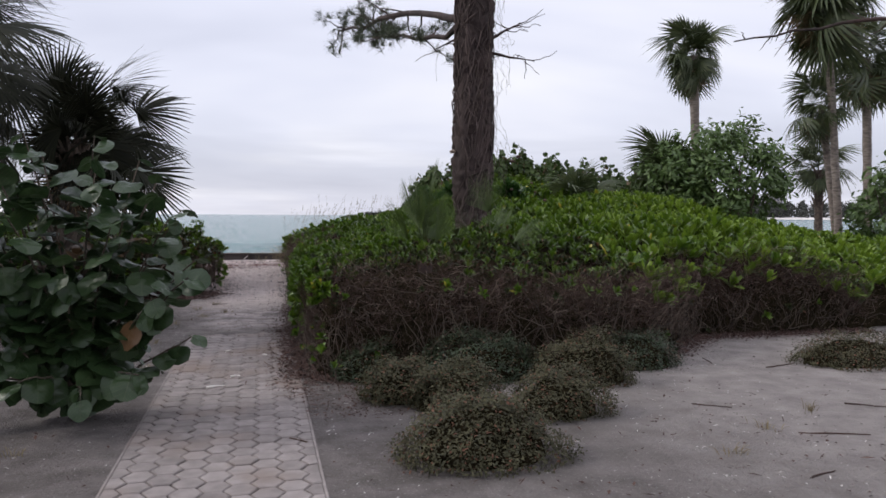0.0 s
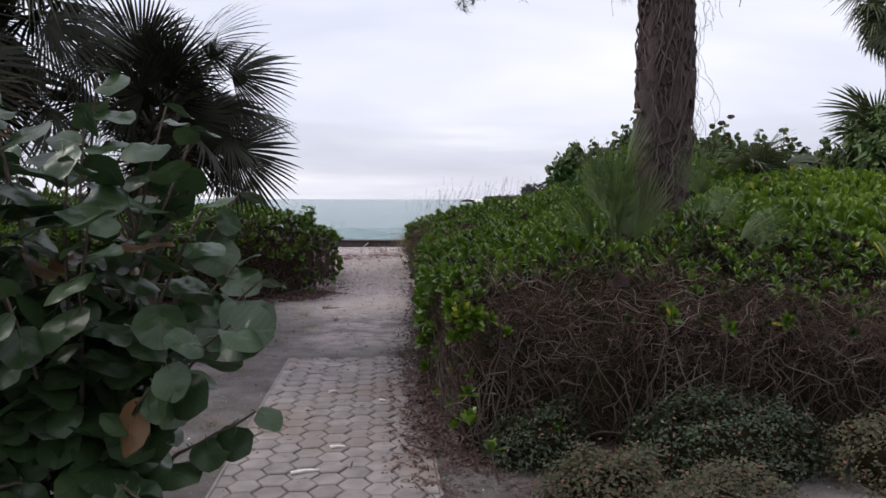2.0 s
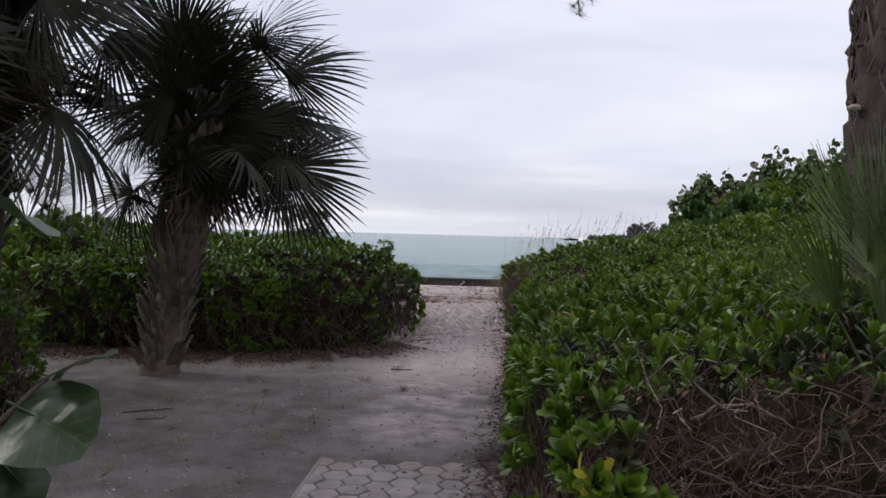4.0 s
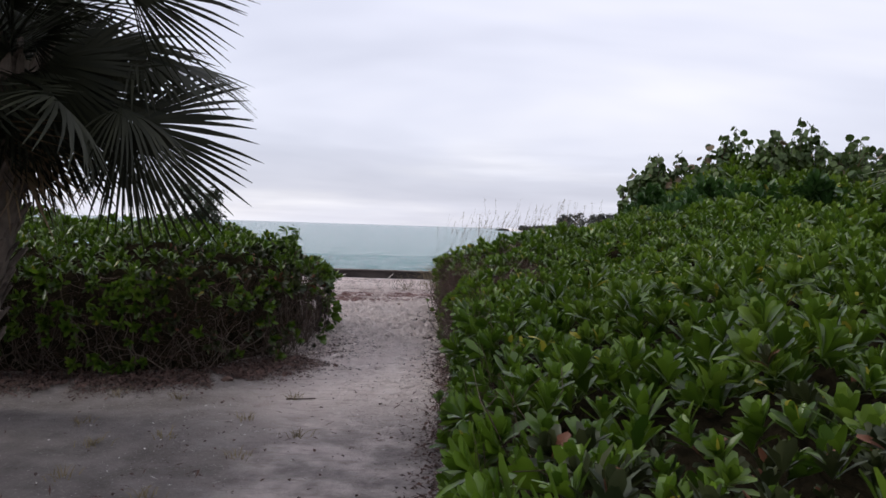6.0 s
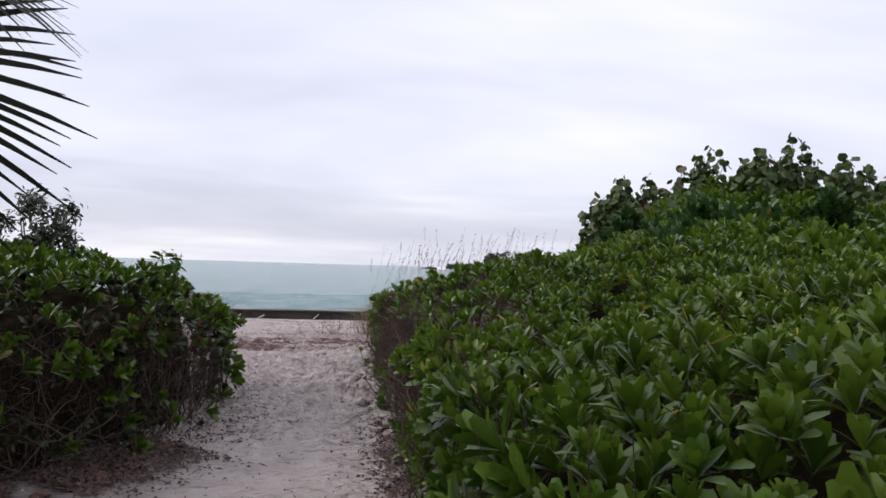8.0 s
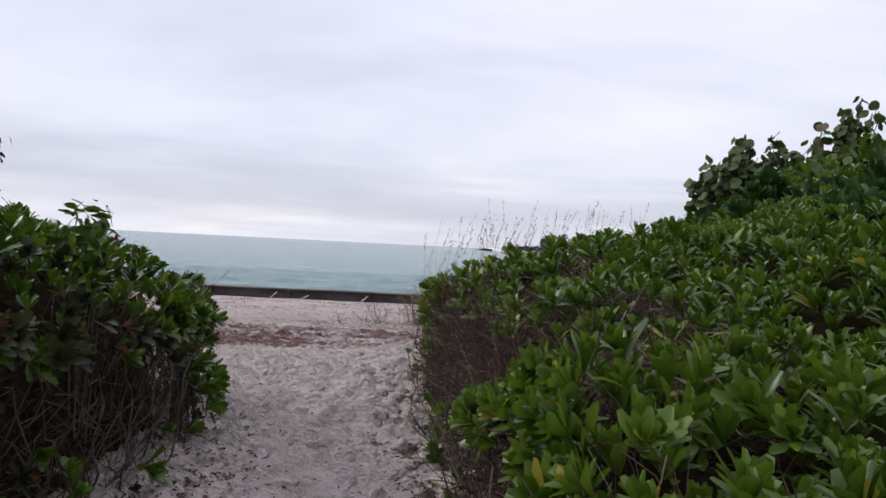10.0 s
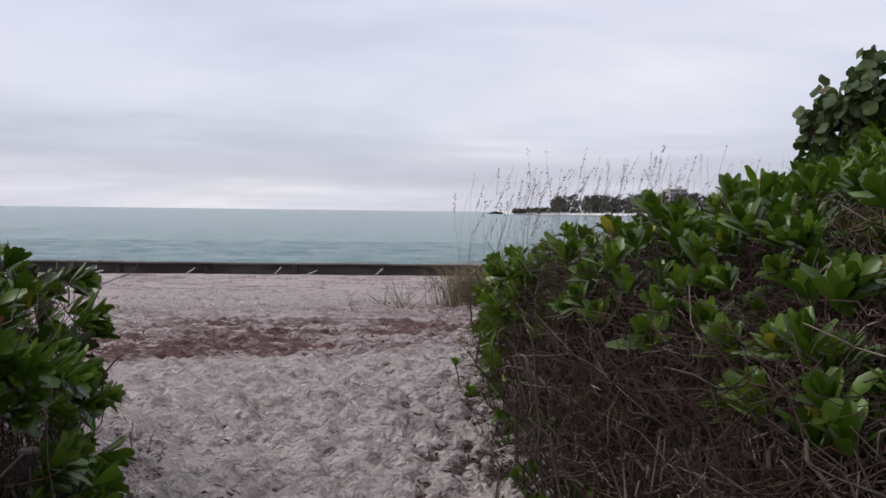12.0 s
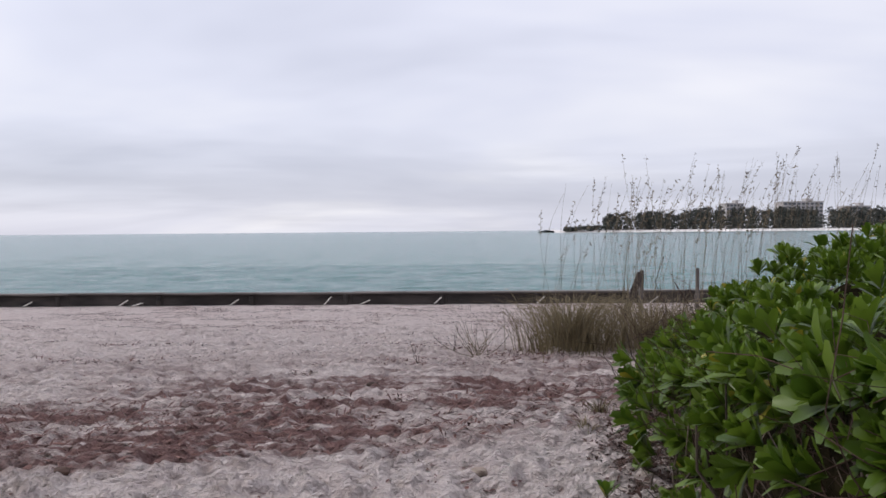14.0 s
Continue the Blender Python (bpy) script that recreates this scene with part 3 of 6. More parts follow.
def hedge(name, label, poly, height, near, density, sides, mat, seed, brown=0.55, singles=280, soft=lambda x, y: 0.82, bare=None, litter=(0.06, 0.13, 1250), core=0.2, tangle=260, bulge=0.0):
    """A mass of leafy rosettes over a tangle of stems, with a core coloured dark as shade. near: (x0, y0, x1, y1) where
    full detail grows;
    sides: which edges of poly show their stems."""
    root = thing(name, label, "hedge", (poly[0][0], poly[0][1], 0))
    inv = Matrix.Translation((-poly[0][0], -poly[0][1], 0))
    shift = np.array([poly[0][0], poly[0][1], 0.0])
    r = np.random.default_rng(seed)
    p = np.array(poly)
    (x0, y0), (x1, y1) = p.min(0), p.max(0)

    def top(x, y):
        d = edge_distance(poly, x, y)
        s = np.minimum(d / np.where(soft(x, y) < 0.7, 0.7, 0.4), 1)
        return height(x, y, d) * (soft(x, y) + (1 - soft(x, y)) * np.sqrt(np.clip(1 - (1 - s) ** 2, 0, 1))) + 0.12 * lumps(x, y, 0.5, seed + 9, 2) + 0.15 * lumps(x, y, 1.1, seed) + 0.13 * lumps(x, y, 2.4, seed + 5)

    # solid core, coloured dark to stand for the shaded inside
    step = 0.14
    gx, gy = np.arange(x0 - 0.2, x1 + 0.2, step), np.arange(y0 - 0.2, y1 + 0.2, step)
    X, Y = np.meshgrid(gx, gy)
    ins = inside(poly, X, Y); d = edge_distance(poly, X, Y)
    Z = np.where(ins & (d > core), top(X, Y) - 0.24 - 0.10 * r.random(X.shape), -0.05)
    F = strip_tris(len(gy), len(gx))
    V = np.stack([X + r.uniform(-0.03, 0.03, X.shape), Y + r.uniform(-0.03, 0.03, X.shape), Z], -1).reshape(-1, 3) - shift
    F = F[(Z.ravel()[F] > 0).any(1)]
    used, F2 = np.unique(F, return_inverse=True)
    piece("inner_growth", mesh_of("inner_growth", V[used], F2.reshape(-1, 3), M_SHADED_CORE), root, label="solid core painted dark for the shaded inside of the hedge")

    # leaves over the top
    def samples(n, box):
        w, l = box[2] - box[0], box[3] - box[1]
        c = math.sqrt(w * l / max(n, 1))
        x, y = np.meshgrid(np.arange(box[0], box[2], c), np.arange(box[1], box[3], c))
        x, y = (x + r.uniform(0, c * 1.15, x.shape)).ravel(), (y + r.uniform(0, c * 1.15, y.shape)).ravel()
        k = inside(poly, x, y)
        return x[k], y[k]

    nx0, ny0, nx1, ny1 = near
    n_near = int((nx1 - nx0) * (ny1 - ny0) * density)
    x, y = samples(n_near, near)
    e = 0.06
    def place(x, y):
        z = top(x, y)
        nrm = np.stack([-(top(x + e, y) - top(x - e, y)) / (2 * e), -(top(x, y + e) - top(x, y - e)) / (2 * e), np.ones_like(x)], -1)
        nrm[:, :2] = np.clip(nrm[:, :2], -1.1, 1.1) * 0.5 + r.normal(0, 0.28, (len(x), 2))
        return np.stack([x, y, z - 0.20 + 0.24 * r.random(len(x)) ** 0.8], -1), nrm
    if bare is not None:
        keep = ((bare(x, y) < 0.5) | (top(x, y) > 0.90) | (r.random(len(x)) < 0.10)) & (r.random(len(x)) > front_bare(x, y) * 0.93)
        x, y = x[keep], y[keep]
    P, Nn = place(x, y)
    # leaves down the sides, thinning out towards the ground
    for k in sides:
        a, c = p[k], p[(k + 1) % len(p)]
        ln = np.hypot(*(c - a)); n = int(ln * density * 0.62)
        u = r.random(n)
        q = a[None] + (c - a)[None] * u[:, None]
        out = np.array([(c - a)[1], -(c - a)[0]]) / ln
        if inside(poly, *(np.array([(a + c) / 2 + out * 0.05]).T))[0]:
            out = -out
        q = q + out[None] * (bulge + 0.12 * lumps(q[:, 0], q[:, 1], 1.5, seed + 3))[:, None]
        hh = top(q[:, 0] - out[0] * 0.12, q[:, 1] - out[1] * 0.12)
        lo = (0.88 if (x1 > 0 and k in (22, 21, 20, 19, 18, 0)) else 0.2 if x1 < 0 and k in (5, 6) else 0.68 if x1 < 0 and k in (3, 4) else 0.25 if x1 > 0 and k in (8, 9, 10) else 0.36 if x1 > 0 and k in (1, 2, 3) else brown) + 0.22 * lumps(q[:, 0], q[:, 1], 1.1, seed + 2)
        v = lo + (1.0 - lo) * r.random(n) ** 0.8
        stray = r.random(n) < (0.14 if x1 > 0 else 0.24)
        if bare is not None:
            thin = (bare(q[:, 0] + 0.1, q[:, 1]) > 0.5) & ~stray
            v = np.where(thin, r.uniform(0.0, 0.2, n), v)
        v = np.where(stray, r.uniform(0.08, 0.6, n), v)
        P = np.concatenate([P, np.stack([q[:, 0] + out[0] * 0.02 + r.normal(0, 0.05, n), q[:, 1] + out[1] * 0.02 + r.normal(0, 0.05, n), hh * v], -1)])
        Nn = np.concatenate([Nn, np.stack([out[0] + r.normal(0, 0.3, n), out[1] + r.normal(0, 0.3, n), (0.55 if x1 > 0 else 0.2) + r.normal(0, 0.3, n)], -1)])
    if bare is not None:
        keep = ((P[:, 0] > 0.72) | (P[:, 1] > 6.2) & (P[:, 0] > 0.64) | (P[:, 1] > 11)) & ((bare(P[:, 0] + 0.1, P[:, 1]) < 0.5) | (P[:, 2] > 0.86) | (r.random(len(P)) < 0.09))
        keep &= r.random(len(P)) > front_bare(P[:, 0], P[:, 1]) * 0.92
        P, Nn = P[keep], Nn[keep]
    if x1 > 0:
        keep = (P[:, 1] < 15.4) | (r.random(len(P)) < 0.68)
        P, Nn = P[keep], Nn[keep]
    S = r.uniform(0.68, 1.12, len(P)) * np.where(P[:, 1] < 6.6, 0.74, 1.0) * np.where(P[:, 1] > 15.5, 0.85, 1.0); R = frames_from(Nn, r.uniform(0, 6.28, len(P)))
    # the sprays that the walker passes closest are single pieces
    cx = np.array([0.5, 9.0]) if x1 > 0 else np.array([-0.8, 14.0])
    dist = np.abs(P[:, 0] - cx[0]) * 1.0 + 0.10 * np.abs(P[:, 1] - cx[1]) - 0.9 * P[:, 2]
    order = np.argsort(dist)
    one, rest = order[:singles], order[singles:]
    # duller, darker olive: low at the track side, and along the landward front
    dulled = (P[:, 2] < 1.22) & (P[:, 0] > -2.2) & (P[:, 0] < 0) & (P[:, 1] > 12) & (r.random(len(P)) < 0.60 - 0.42 * smooth(P[:, 1], 13.3, 14.3)) | (P[:, 0] > 0.8) & (P[:, 1] < 7.2) & (r.random(len(P)) < 0.55)
    shared, shared_dull = ([mesh_of("leaf_spray", V, T, look_of) for V, T in ROSETTES] for look_of in (mat, M_NAUPAKA_OLIVE))
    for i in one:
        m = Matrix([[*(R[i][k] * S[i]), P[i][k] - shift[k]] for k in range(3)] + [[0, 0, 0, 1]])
        piece("leaf_spray", (shared_dull if dulled[i] else shared)[i % 4], root, m)
    old, rest = rest[dulled[rest]], rest[~dulled[rest]]
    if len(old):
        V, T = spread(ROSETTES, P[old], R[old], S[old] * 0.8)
        tagged(piece("foliage", mesh_of("foliage", V - shift, T, M_NAUPAKA_OLIVE), root, label="dull olive leaves"), kind="stuff")
    # sea-end and mid-hedge leaves look lit through a brighter leaf colour
    brightened = (P[:, 1] > 15.4) & (P[:, 0] > 0) | (r.random(len(P)) < (np.where((P[:, 1] > 8.5) & (P[:, 1] < 13), 0.5, 0.18) if x1 > 0 else 0.08))
    young, rest = rest[brightened[rest]], rest[~brightened[rest]]
    V, T = spread(ROSETTES, P[young], R[young], S[young] * np.where(P[young, 1] > 15.4, 1.15, 1.0))
    tagged(piece("foliage", mesh_of("foliage", V - shift, T, M_NAUPAKA_BRIGHT), root, label="brightened yellow-green leaves"), kind="stuff")
    back = np.abs(P[:, 0]) > 2.1
    for grown, sel in ((ROSETTES, rest[~back[rest]]), (ROSETTES_MID, rest[back[rest]])):
        if len(sel):
            V, T = spread(grown, P[sel], R[sel], S[sel])
            tagged(piece("foliage", mesh_of("foliage", V - shift, T, mat), root), kind="stuff")
    # the far part, coarser
    box = (x0, y0, x1, y1)
    x, y = samples(int((x1 - x0) * (y1 - y0) * density * 0.36), box)
    k = ~((x > nx0) & (x < nx1) & (y > ny0) & (y < ny1))
    if k.sum() > 5:
        P, Nn = place(x[k], y[k])
        R, S = frames_from(Nn, r.uniform(0, 6.28, len(P))), r.uniform(1.15, 1.75, len(P))
        # inland leaves get the copy whose colour is raised as if lit
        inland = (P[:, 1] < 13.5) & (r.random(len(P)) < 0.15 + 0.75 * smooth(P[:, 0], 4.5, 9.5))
        brightened = ~inland & (r.random(len(P)) < 0.5)
        for sel, look_of in ((inland, M_NAUPAKA_LIT), (brightened, M_NAUPAKA_BRIGHT), (~inland & ~brightened, mat)):
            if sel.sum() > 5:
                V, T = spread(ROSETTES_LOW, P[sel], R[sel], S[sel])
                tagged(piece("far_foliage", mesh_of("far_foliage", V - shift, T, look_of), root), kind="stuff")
    # stems and dry tangle along the shown sides
    thick, fine = [], []
    flakes = []
    for k in sides:
        a, c = p[k], p[(k + 1) % len(p)]
        ln = np.hypot(*(c - a))
        out = np.array([(c - a)[1], -(c - a)[0]]) / ln
        if inside(poly, *(np.array([(a + c) / 2 + out * 0.05]).T))[0]:
            out = -out
        along = (c - a) / ln
        for n, wob, lst, pts in ((int(ln * 30), 0.075, thick, 8), (int(ln * tangle), 0.085, fine, 5)):
            if x1 > 0 and k in (8, 9, 10):
                n = int(n * 0.35)
            u = r.random(n)
            q = a[None] + (c - a)[None] * u[:, None] - out[None] * r.uniform(0.0, 0.22, n)[:, None]
            q = q + out[None] * (bulge + 0.10 * lumps(q[:, 0], q[:, 1], 1.5, seed + 3))[:, None]
            s = np.concatenate([q, (r.uniform(0, 0.12, n) if lst is thick else r.uniform(0.0, 0.85, n))[:, None]], 1)
            up = r.uniform(0.25, 0.75, n) if lst is thick else r.uniform(-0.2, 0.45, n)
            en = s + np.concatenate([out[None] * r.uniform(-0.05, 0.24 if x1 > 0 else 0.12, n)[:, None] + along[None] * r.normal(0, 0.30 if lst is thick else 0.18, n)[:, None], up[:, None]], 1)
            en[:, 2] = np.clip(en[:, 2], 0.02, 0.98)
            W = wander(s, en, pts, wob, seed + k)
            W[..., 2] = np.clip(W[..., 2], 0.004, None)
            if x1 > 0:
                W[..., 0] = np.where(W[..., 0] < 0.70, 0.70 - (0.70 - W[..., 0]) * 0.2, W[..., 0])
            lst.append(W)
        n = int(ln * litter[2] * (0.2 if x1 < 0 and k > 3 else 1.0))
        u = r.random(n)
        q = a[None] + (c - a)[None] * u[:, None] + out[None] * (r.normal(litter[0], litter[1], n))[:, None]
        flakes.append(np.stack([q[:, 0], q[:, 1], ground_z(q[:, 0], q[:, 1]) + r.uniform(0.004, 0.03, n)], -1))
    if bare is not None:
        n = 6400
        x, y = r.uniform(0.86, 2.0, n), r.uniform(12.2, 15.7, n)
        k = inside(poly, x, y) & (edge_distance(poly, x, y) < 1.15)
        x, y = x[k], y[k]
        n = len(x)
        s = np.stack([x, y, np.clip(top(x, y) - r.uniform(-0.02, 0.25, n), 0.01, None)], -1)
        en = s + np.stack([r.normal(-0.06, 0.09, n), r.normal(0, 0.10, n), r.normal(0.03, 0.12, n)], -1)
        en[:, 2] = np.clip(en[:, 2], 0.01, 1.0)
        fine.append(np.clip(wander(s, en, 5, 0.07, seed + 77), [-9, -9, 0.004], None))
        n2 = 700
        s2 = s[:n2] - np.array([0, 0, 0.12])
        en2 = s2 + np.stack([r.normal(-0.06, 0.10, n2), r.normal(0, 0.12, n2), r.uniform(0.02, 0.16, n2)], -1)
        thick.append(wander(s2, en2, 8, 0.03, seed + 78))
        n = 36000
        x, y = r.uniform(0.8, 8.6, n), r.uniform(4.9, 7.7, n)
        k = inside(poly, x, y) & (front_bare(x, y) > 0.3)
        x, y = x[k], y[k]
        n = len(x)
        s = np.stack([x, y, np.clip(top(x, y) - r.uniform(-0.03, 0.26, n), 0.01, None)], -1)
        en = s + np.stack([r.normal(0, 0.12, n), r.normal(-0.06, 0.10, n), r.normal(0.02, 0.11, n)], -1)
        fine.append(wander(s, en, 5, 0.065, seed + 79))
        n2 = 260
        s2 = s[:n2] - np.array([0, 0, 0.14])
        en2 = s2 + np.stack([r.normal(0, 0.16, n2), r.normal(-0.08, 0.10, n2), r.uniform(0.02, 0.2, n2)], -1)
        thick.append(wander(s2, en2, 8, 0.04, seed + 80))
    if thick:
        W = np.concatenate(thick) - shift
        rad = r.uniform(0.003, 0.0085, len(W))[:, None] * np.linspace(1, 0.45, W.shape[1])[None]
        V, T = tubes(W, rad, 4)
        tagged(piece("stem_growth", mesh_of("stem_growth", V, T, M_STEM), root, label="bare grey-brown stems"), kind="stuff")
        W = np.concatenate(fine) - shift
        rad = r.uniform(0.0009, 0.0029, len(W))[:, None] * np.linspace(1, 0.6, W.shape[1])[None]
        V, T = tubes(W, rad, 3)
        tagged(piece("dry_tangle", mesh_of("dry_tangle", V, T, M_STEM_DARK), root, label="dry brown vines and twigs"), kind="stuff")
        Pf = np.concatenate(flakes)
        tmpl = [flake(0.06, 0.028, 0.008), flake(0.085, 0.016, 0.006), flake(0.045, 0.03, 0.012)]
        V, T = spread(tmpl, Pf, frames_from(np.stack([r.normal(0, 0.35, len(Pf)), r.normal(0, 0.35, len(Pf)), np.ones(len(Pf))], -1), r.uniform(0, 6.28, len(Pf))), r.uniform(0.3, 0.95, len(Pf)))
        lit = new("leaf_litter", mesh_of("leaf_litter", V, T, M_LITTER))
        tagged(lit, "reddish-brown dry leaf litter along the hedge's foot", "leaf litter", kind="stuff")
    return root


RIGHT_POLY = [(0.72, 5.05), (0.76, 6.4), (0.80, 8.2), (0.88, 10.0), (0.98, 11.6), (0.98, 12.6), (0.92, 14.4), (0.90, 16.2), (0.98, 17.2), (1.16, 18.4), (1.60, 19.3), (2.6, 20.2), (5.0, 22.6), (9.0, 23.2), (12.4, 20.5), (11.7, 13.2), (17.0, 11.5), (17.0, 6.8), (8.5, 6.5), (5.7, 6.4), (4.4, 5.2), (3.4, 4.95), (1.8, 5.0)]


def right_height(x, y, d):
    h = 1.08 - 0.22 * smooth(y, 14.6, 16.6) * (1 - smooth(x, 3, 5)) - 0.12 * np.exp(-((y - 11.5) / 1.8) ** 2) + 0.15 * smooth(y, 12.5, 15.0) * (1 - smooth(y, 16.6, 18.2)) + 0.38 * smooth(d, 0.3, 3.2) + 0.20 * smooth(x, 1.35, 2.3) * smooth(y, 13.8, 16.2) - 0.42 * smooth(x, 6.8, 9.0) * (1 - smooth(y, 10.5, 13.0)) + 1.38 * np.exp(-((x - 7.5) / 2.4) ** 2 - ((y - 19.6) / 2.7) ** 2)
    return h + 0.5 * np.exp(-((x - 9.5) / 3.0) ** 2 - ((y - 12.5) / 3.0) ** 2)


LEFT_POLY = [(-9.0, 12.1), (-5.0, 12.0), (-2.6, 11.9), (-1.5, 12.25), (-0.86, 13.12), (-0.66, 14.3), (-0.98, 15.3), (-1.9, 16.2), (-3.2, 16.9), (-5.0, 17.4), (-9.0, 18.5)]
SIDE_POLY = [(-3.5, 5.9), (-3.0, 7.3), (-3.2, 8.6), (-4.0, 9.9), (-9.0, 10.4), (-9.0, 5.4)]

def bare(x, y):
    """Where the path side of the hedge is a slope of dry twigs."""
    return smooth(y, 12.2, 12.9) * (1 - smooth(y, 15.1, 15.8)) * (1 - smooth(x, 1.4, 1.85))


def front_bare(x, y):
    """Where the landward shoulder of the hedge has lost its leaves."""
    back = y - np.interp(x, [0.7, 3.4, 4.4, 5.7, 8.5, 17.0], [5.03, 4.95, 5.2, 6.4, 6.5, 6.8]) + 0.30 * lumps(x, y, 0.8, 71) + 0.28 * lumps(x, y, 2.6, 74)
    return (1 - smooth(back, 0.06, 0.62)) * smooth(x, 0.8, 1.15) * (1 - 0.7 * smooth(x, 9, 10.5))


hedge("naupaka_hedge", "wide hedge of glossy green rosettes over bare brown stems", RIGHT_POLY, right_height, (0.4, 4.9, 4.6, 21.0), 98, (22, 21, 20, 19, 18, 0, 1, 2, 3, 4, 5, 6, 7, 8, 9, 10), M_NAUPAKA, 11, 0.70, tangle=150, soft=lambda x, y: 0.86 - 0.34 * smooth(y, 15.8, 17.0) - 0.36 * bare(x, y) - 0.34 * front_bare(x, y), bare=bare)
hedge("naupaka_hedge", "rounded green hedge with dark bare stems beside the sand track", LEFT_POLY, lambda x, y, d: 1.12 + 0.32 * smooth(d, 0.2, 1.6), (-5.5, 11.8, -0.4, 18.2), 74, (0, 1, 2, 3, 4, 5, 6, 7, 8), M_NAUPAKA, 23, 0.45, soft=lambda x, y: 0.80 - 0.22 * smooth(x, -2.2, -1.2), litter=(0.26, 0.24, 3600), core=0.27, tangle=230, bulge=0.04)
hedge("naupaka_hedge", "green hedge growing round two palm trunks", SIDE_POLY, lambda x, y, d: 1.05 + 0.3 * smooth(d, 0.2, 1.5), (-6.5, 5.4, -2.8, 10.2), 45, (0, 1, 2, 5), M_NAUPAKA, 37, 0.35, 60)


# ---- sea wall ----
def board(w, d, h, bevel=0.008):
    """A bevelled board standing on the origin."""
    bm = bmesh.new()
    bmesh.ops.create_cube(bm, size=1.0)
    bmesh.ops.scale(bm, vec=(w, d, h), verts=bm.verts)
    bmesh.ops.translate(bm, vec=(0, 0, h / 2), verts=bm.verts)
    bmesh.ops.bevel(bm, geom=bm.edges[:], offset=bevel, segments=1, affect="EDGES")
    return bm


def part(name, bm, mat, parent, label="", at=None):
    me = bpy.data.meshes.new(name)
    bm.to_mesh(me); bm.free()
    me.materials.append(mat)
    return piece(name, me, parent, at, label)


def build_sea_wall():
    root = thing("sea_wall", "low dark weathered timber sea wall with a grey cap", "sea wall", (0, 32.7, -0.5), kind="structure")
    plank = part("plank", board(2.40, 0.12, 0.50, 0.012), M_WALL, root, at=pose(-47, 0, -0.22))
    cap = part("cap_board", board(2.40, 0.30, 0.045, 0.008), M_CAP, root, "grey cap board", at=pose(-47, 0.02, 0.268))
    r = random.Random(3)
    for k in range(1, 40):
        for src, y, z in ((plank, 0, -0.22), (cap, 0.02, 0.268)):
            o = piece(src.name.split(".")[0], src.data, root, pose(-47 + 2.4 * k, y + r.uniform(-0.02, 0.02), z + r.uniform(-0.014, 0.014), r.uniform(-1, 1), 0, r.uniform(-0.1, 0.1)))
            tagged(o, "grey cap board" if src is cap else "")
    bm = bmesh.new()
    bmesh.ops.create_cone(bm, cap_ends=True, segments=8, radius1=0.07, radius2=0.065, depth=0.7)
    post = part("post", bm, M_WALL, root, "round timber post", at=pose(-46, -0.09, -0.1))
    for k in range(1, 38):
        tagged(piece("post", post.data, root, pose(-46 + 2.4 * k + r.uniform(-0.1, 0.1), -0.1, -0.1 + r.uniform(-0.05, 0.03))), "round timber post")
    for k, (x, lean) in enumerate(((-10.8, 62), (-8.35, 58), (-8.0, 75), (-5.55, 55), (-3.2, 42), (-2.26, 66), (-0.45, 48), (-13.4, 60), (-16.0, 40), (2.1, 50), (4.9, 55))):
        bm = bmesh.new()
        bmesh.ops.create_cone(bm, cap_ends=True, segments=8, radius1=0.016, radius2=0.012, depth=0.26)
        me = bpy.data.meshes.new("driftwood_stick")
        bm.to_mesh(me); bm.free(); me.materials.append(M_ROD)
        o = new("driftwood_stick", me)
        o.matrix_basis = pose(x, 32.5, float(ground_z(x, 32.5)) + 0.125 * math.cos(radians(lean)) + 0.02, -10, lean, 0)
        tagged(o, "bleached stick leaning in the sand against the sea wall", "stick", "sticks along the sea wall")


build_sea_wall()


def build_posts():
    z = float(ground_z(3.6, 28))
    o = thing("broken_post", "weathered grey timber post with a slanting brace in the dune grass", "post", (3.30, 28.0, z))
    part("upright", board(0.07, 0.07, 0.98, 0.01), M_CAP, o, at=pose(0.16, 0, -0.05, 0, 2, 8))
    part("brace", board(0.13, 0.05, 1.0, 0.01), M_WALL, o, at=pose(-0.20, -0.07, -0.05, 0, 21, 0))
    z = float(ground_z(4.5, 28))
    o = thing("fence_stake", "thin grey wooden stake in the dune grass", "stake", (4.52, 28.0, z))
    part("stake", board(0.06, 0.06, 1.0, 0.008), M_CAP, o, at=pose(0, 0, -0.05))
    o = thing("fence_stake", "short grey wooden stake among the hedge leaves", "stake", (-0.76, 14.55, 0))
    part("stake", board(0.06, 0.05, 0.60, 0.008), M_CAP, o, at=pose(0, 0, -0.03, 0, 2, 20))


build_posts()


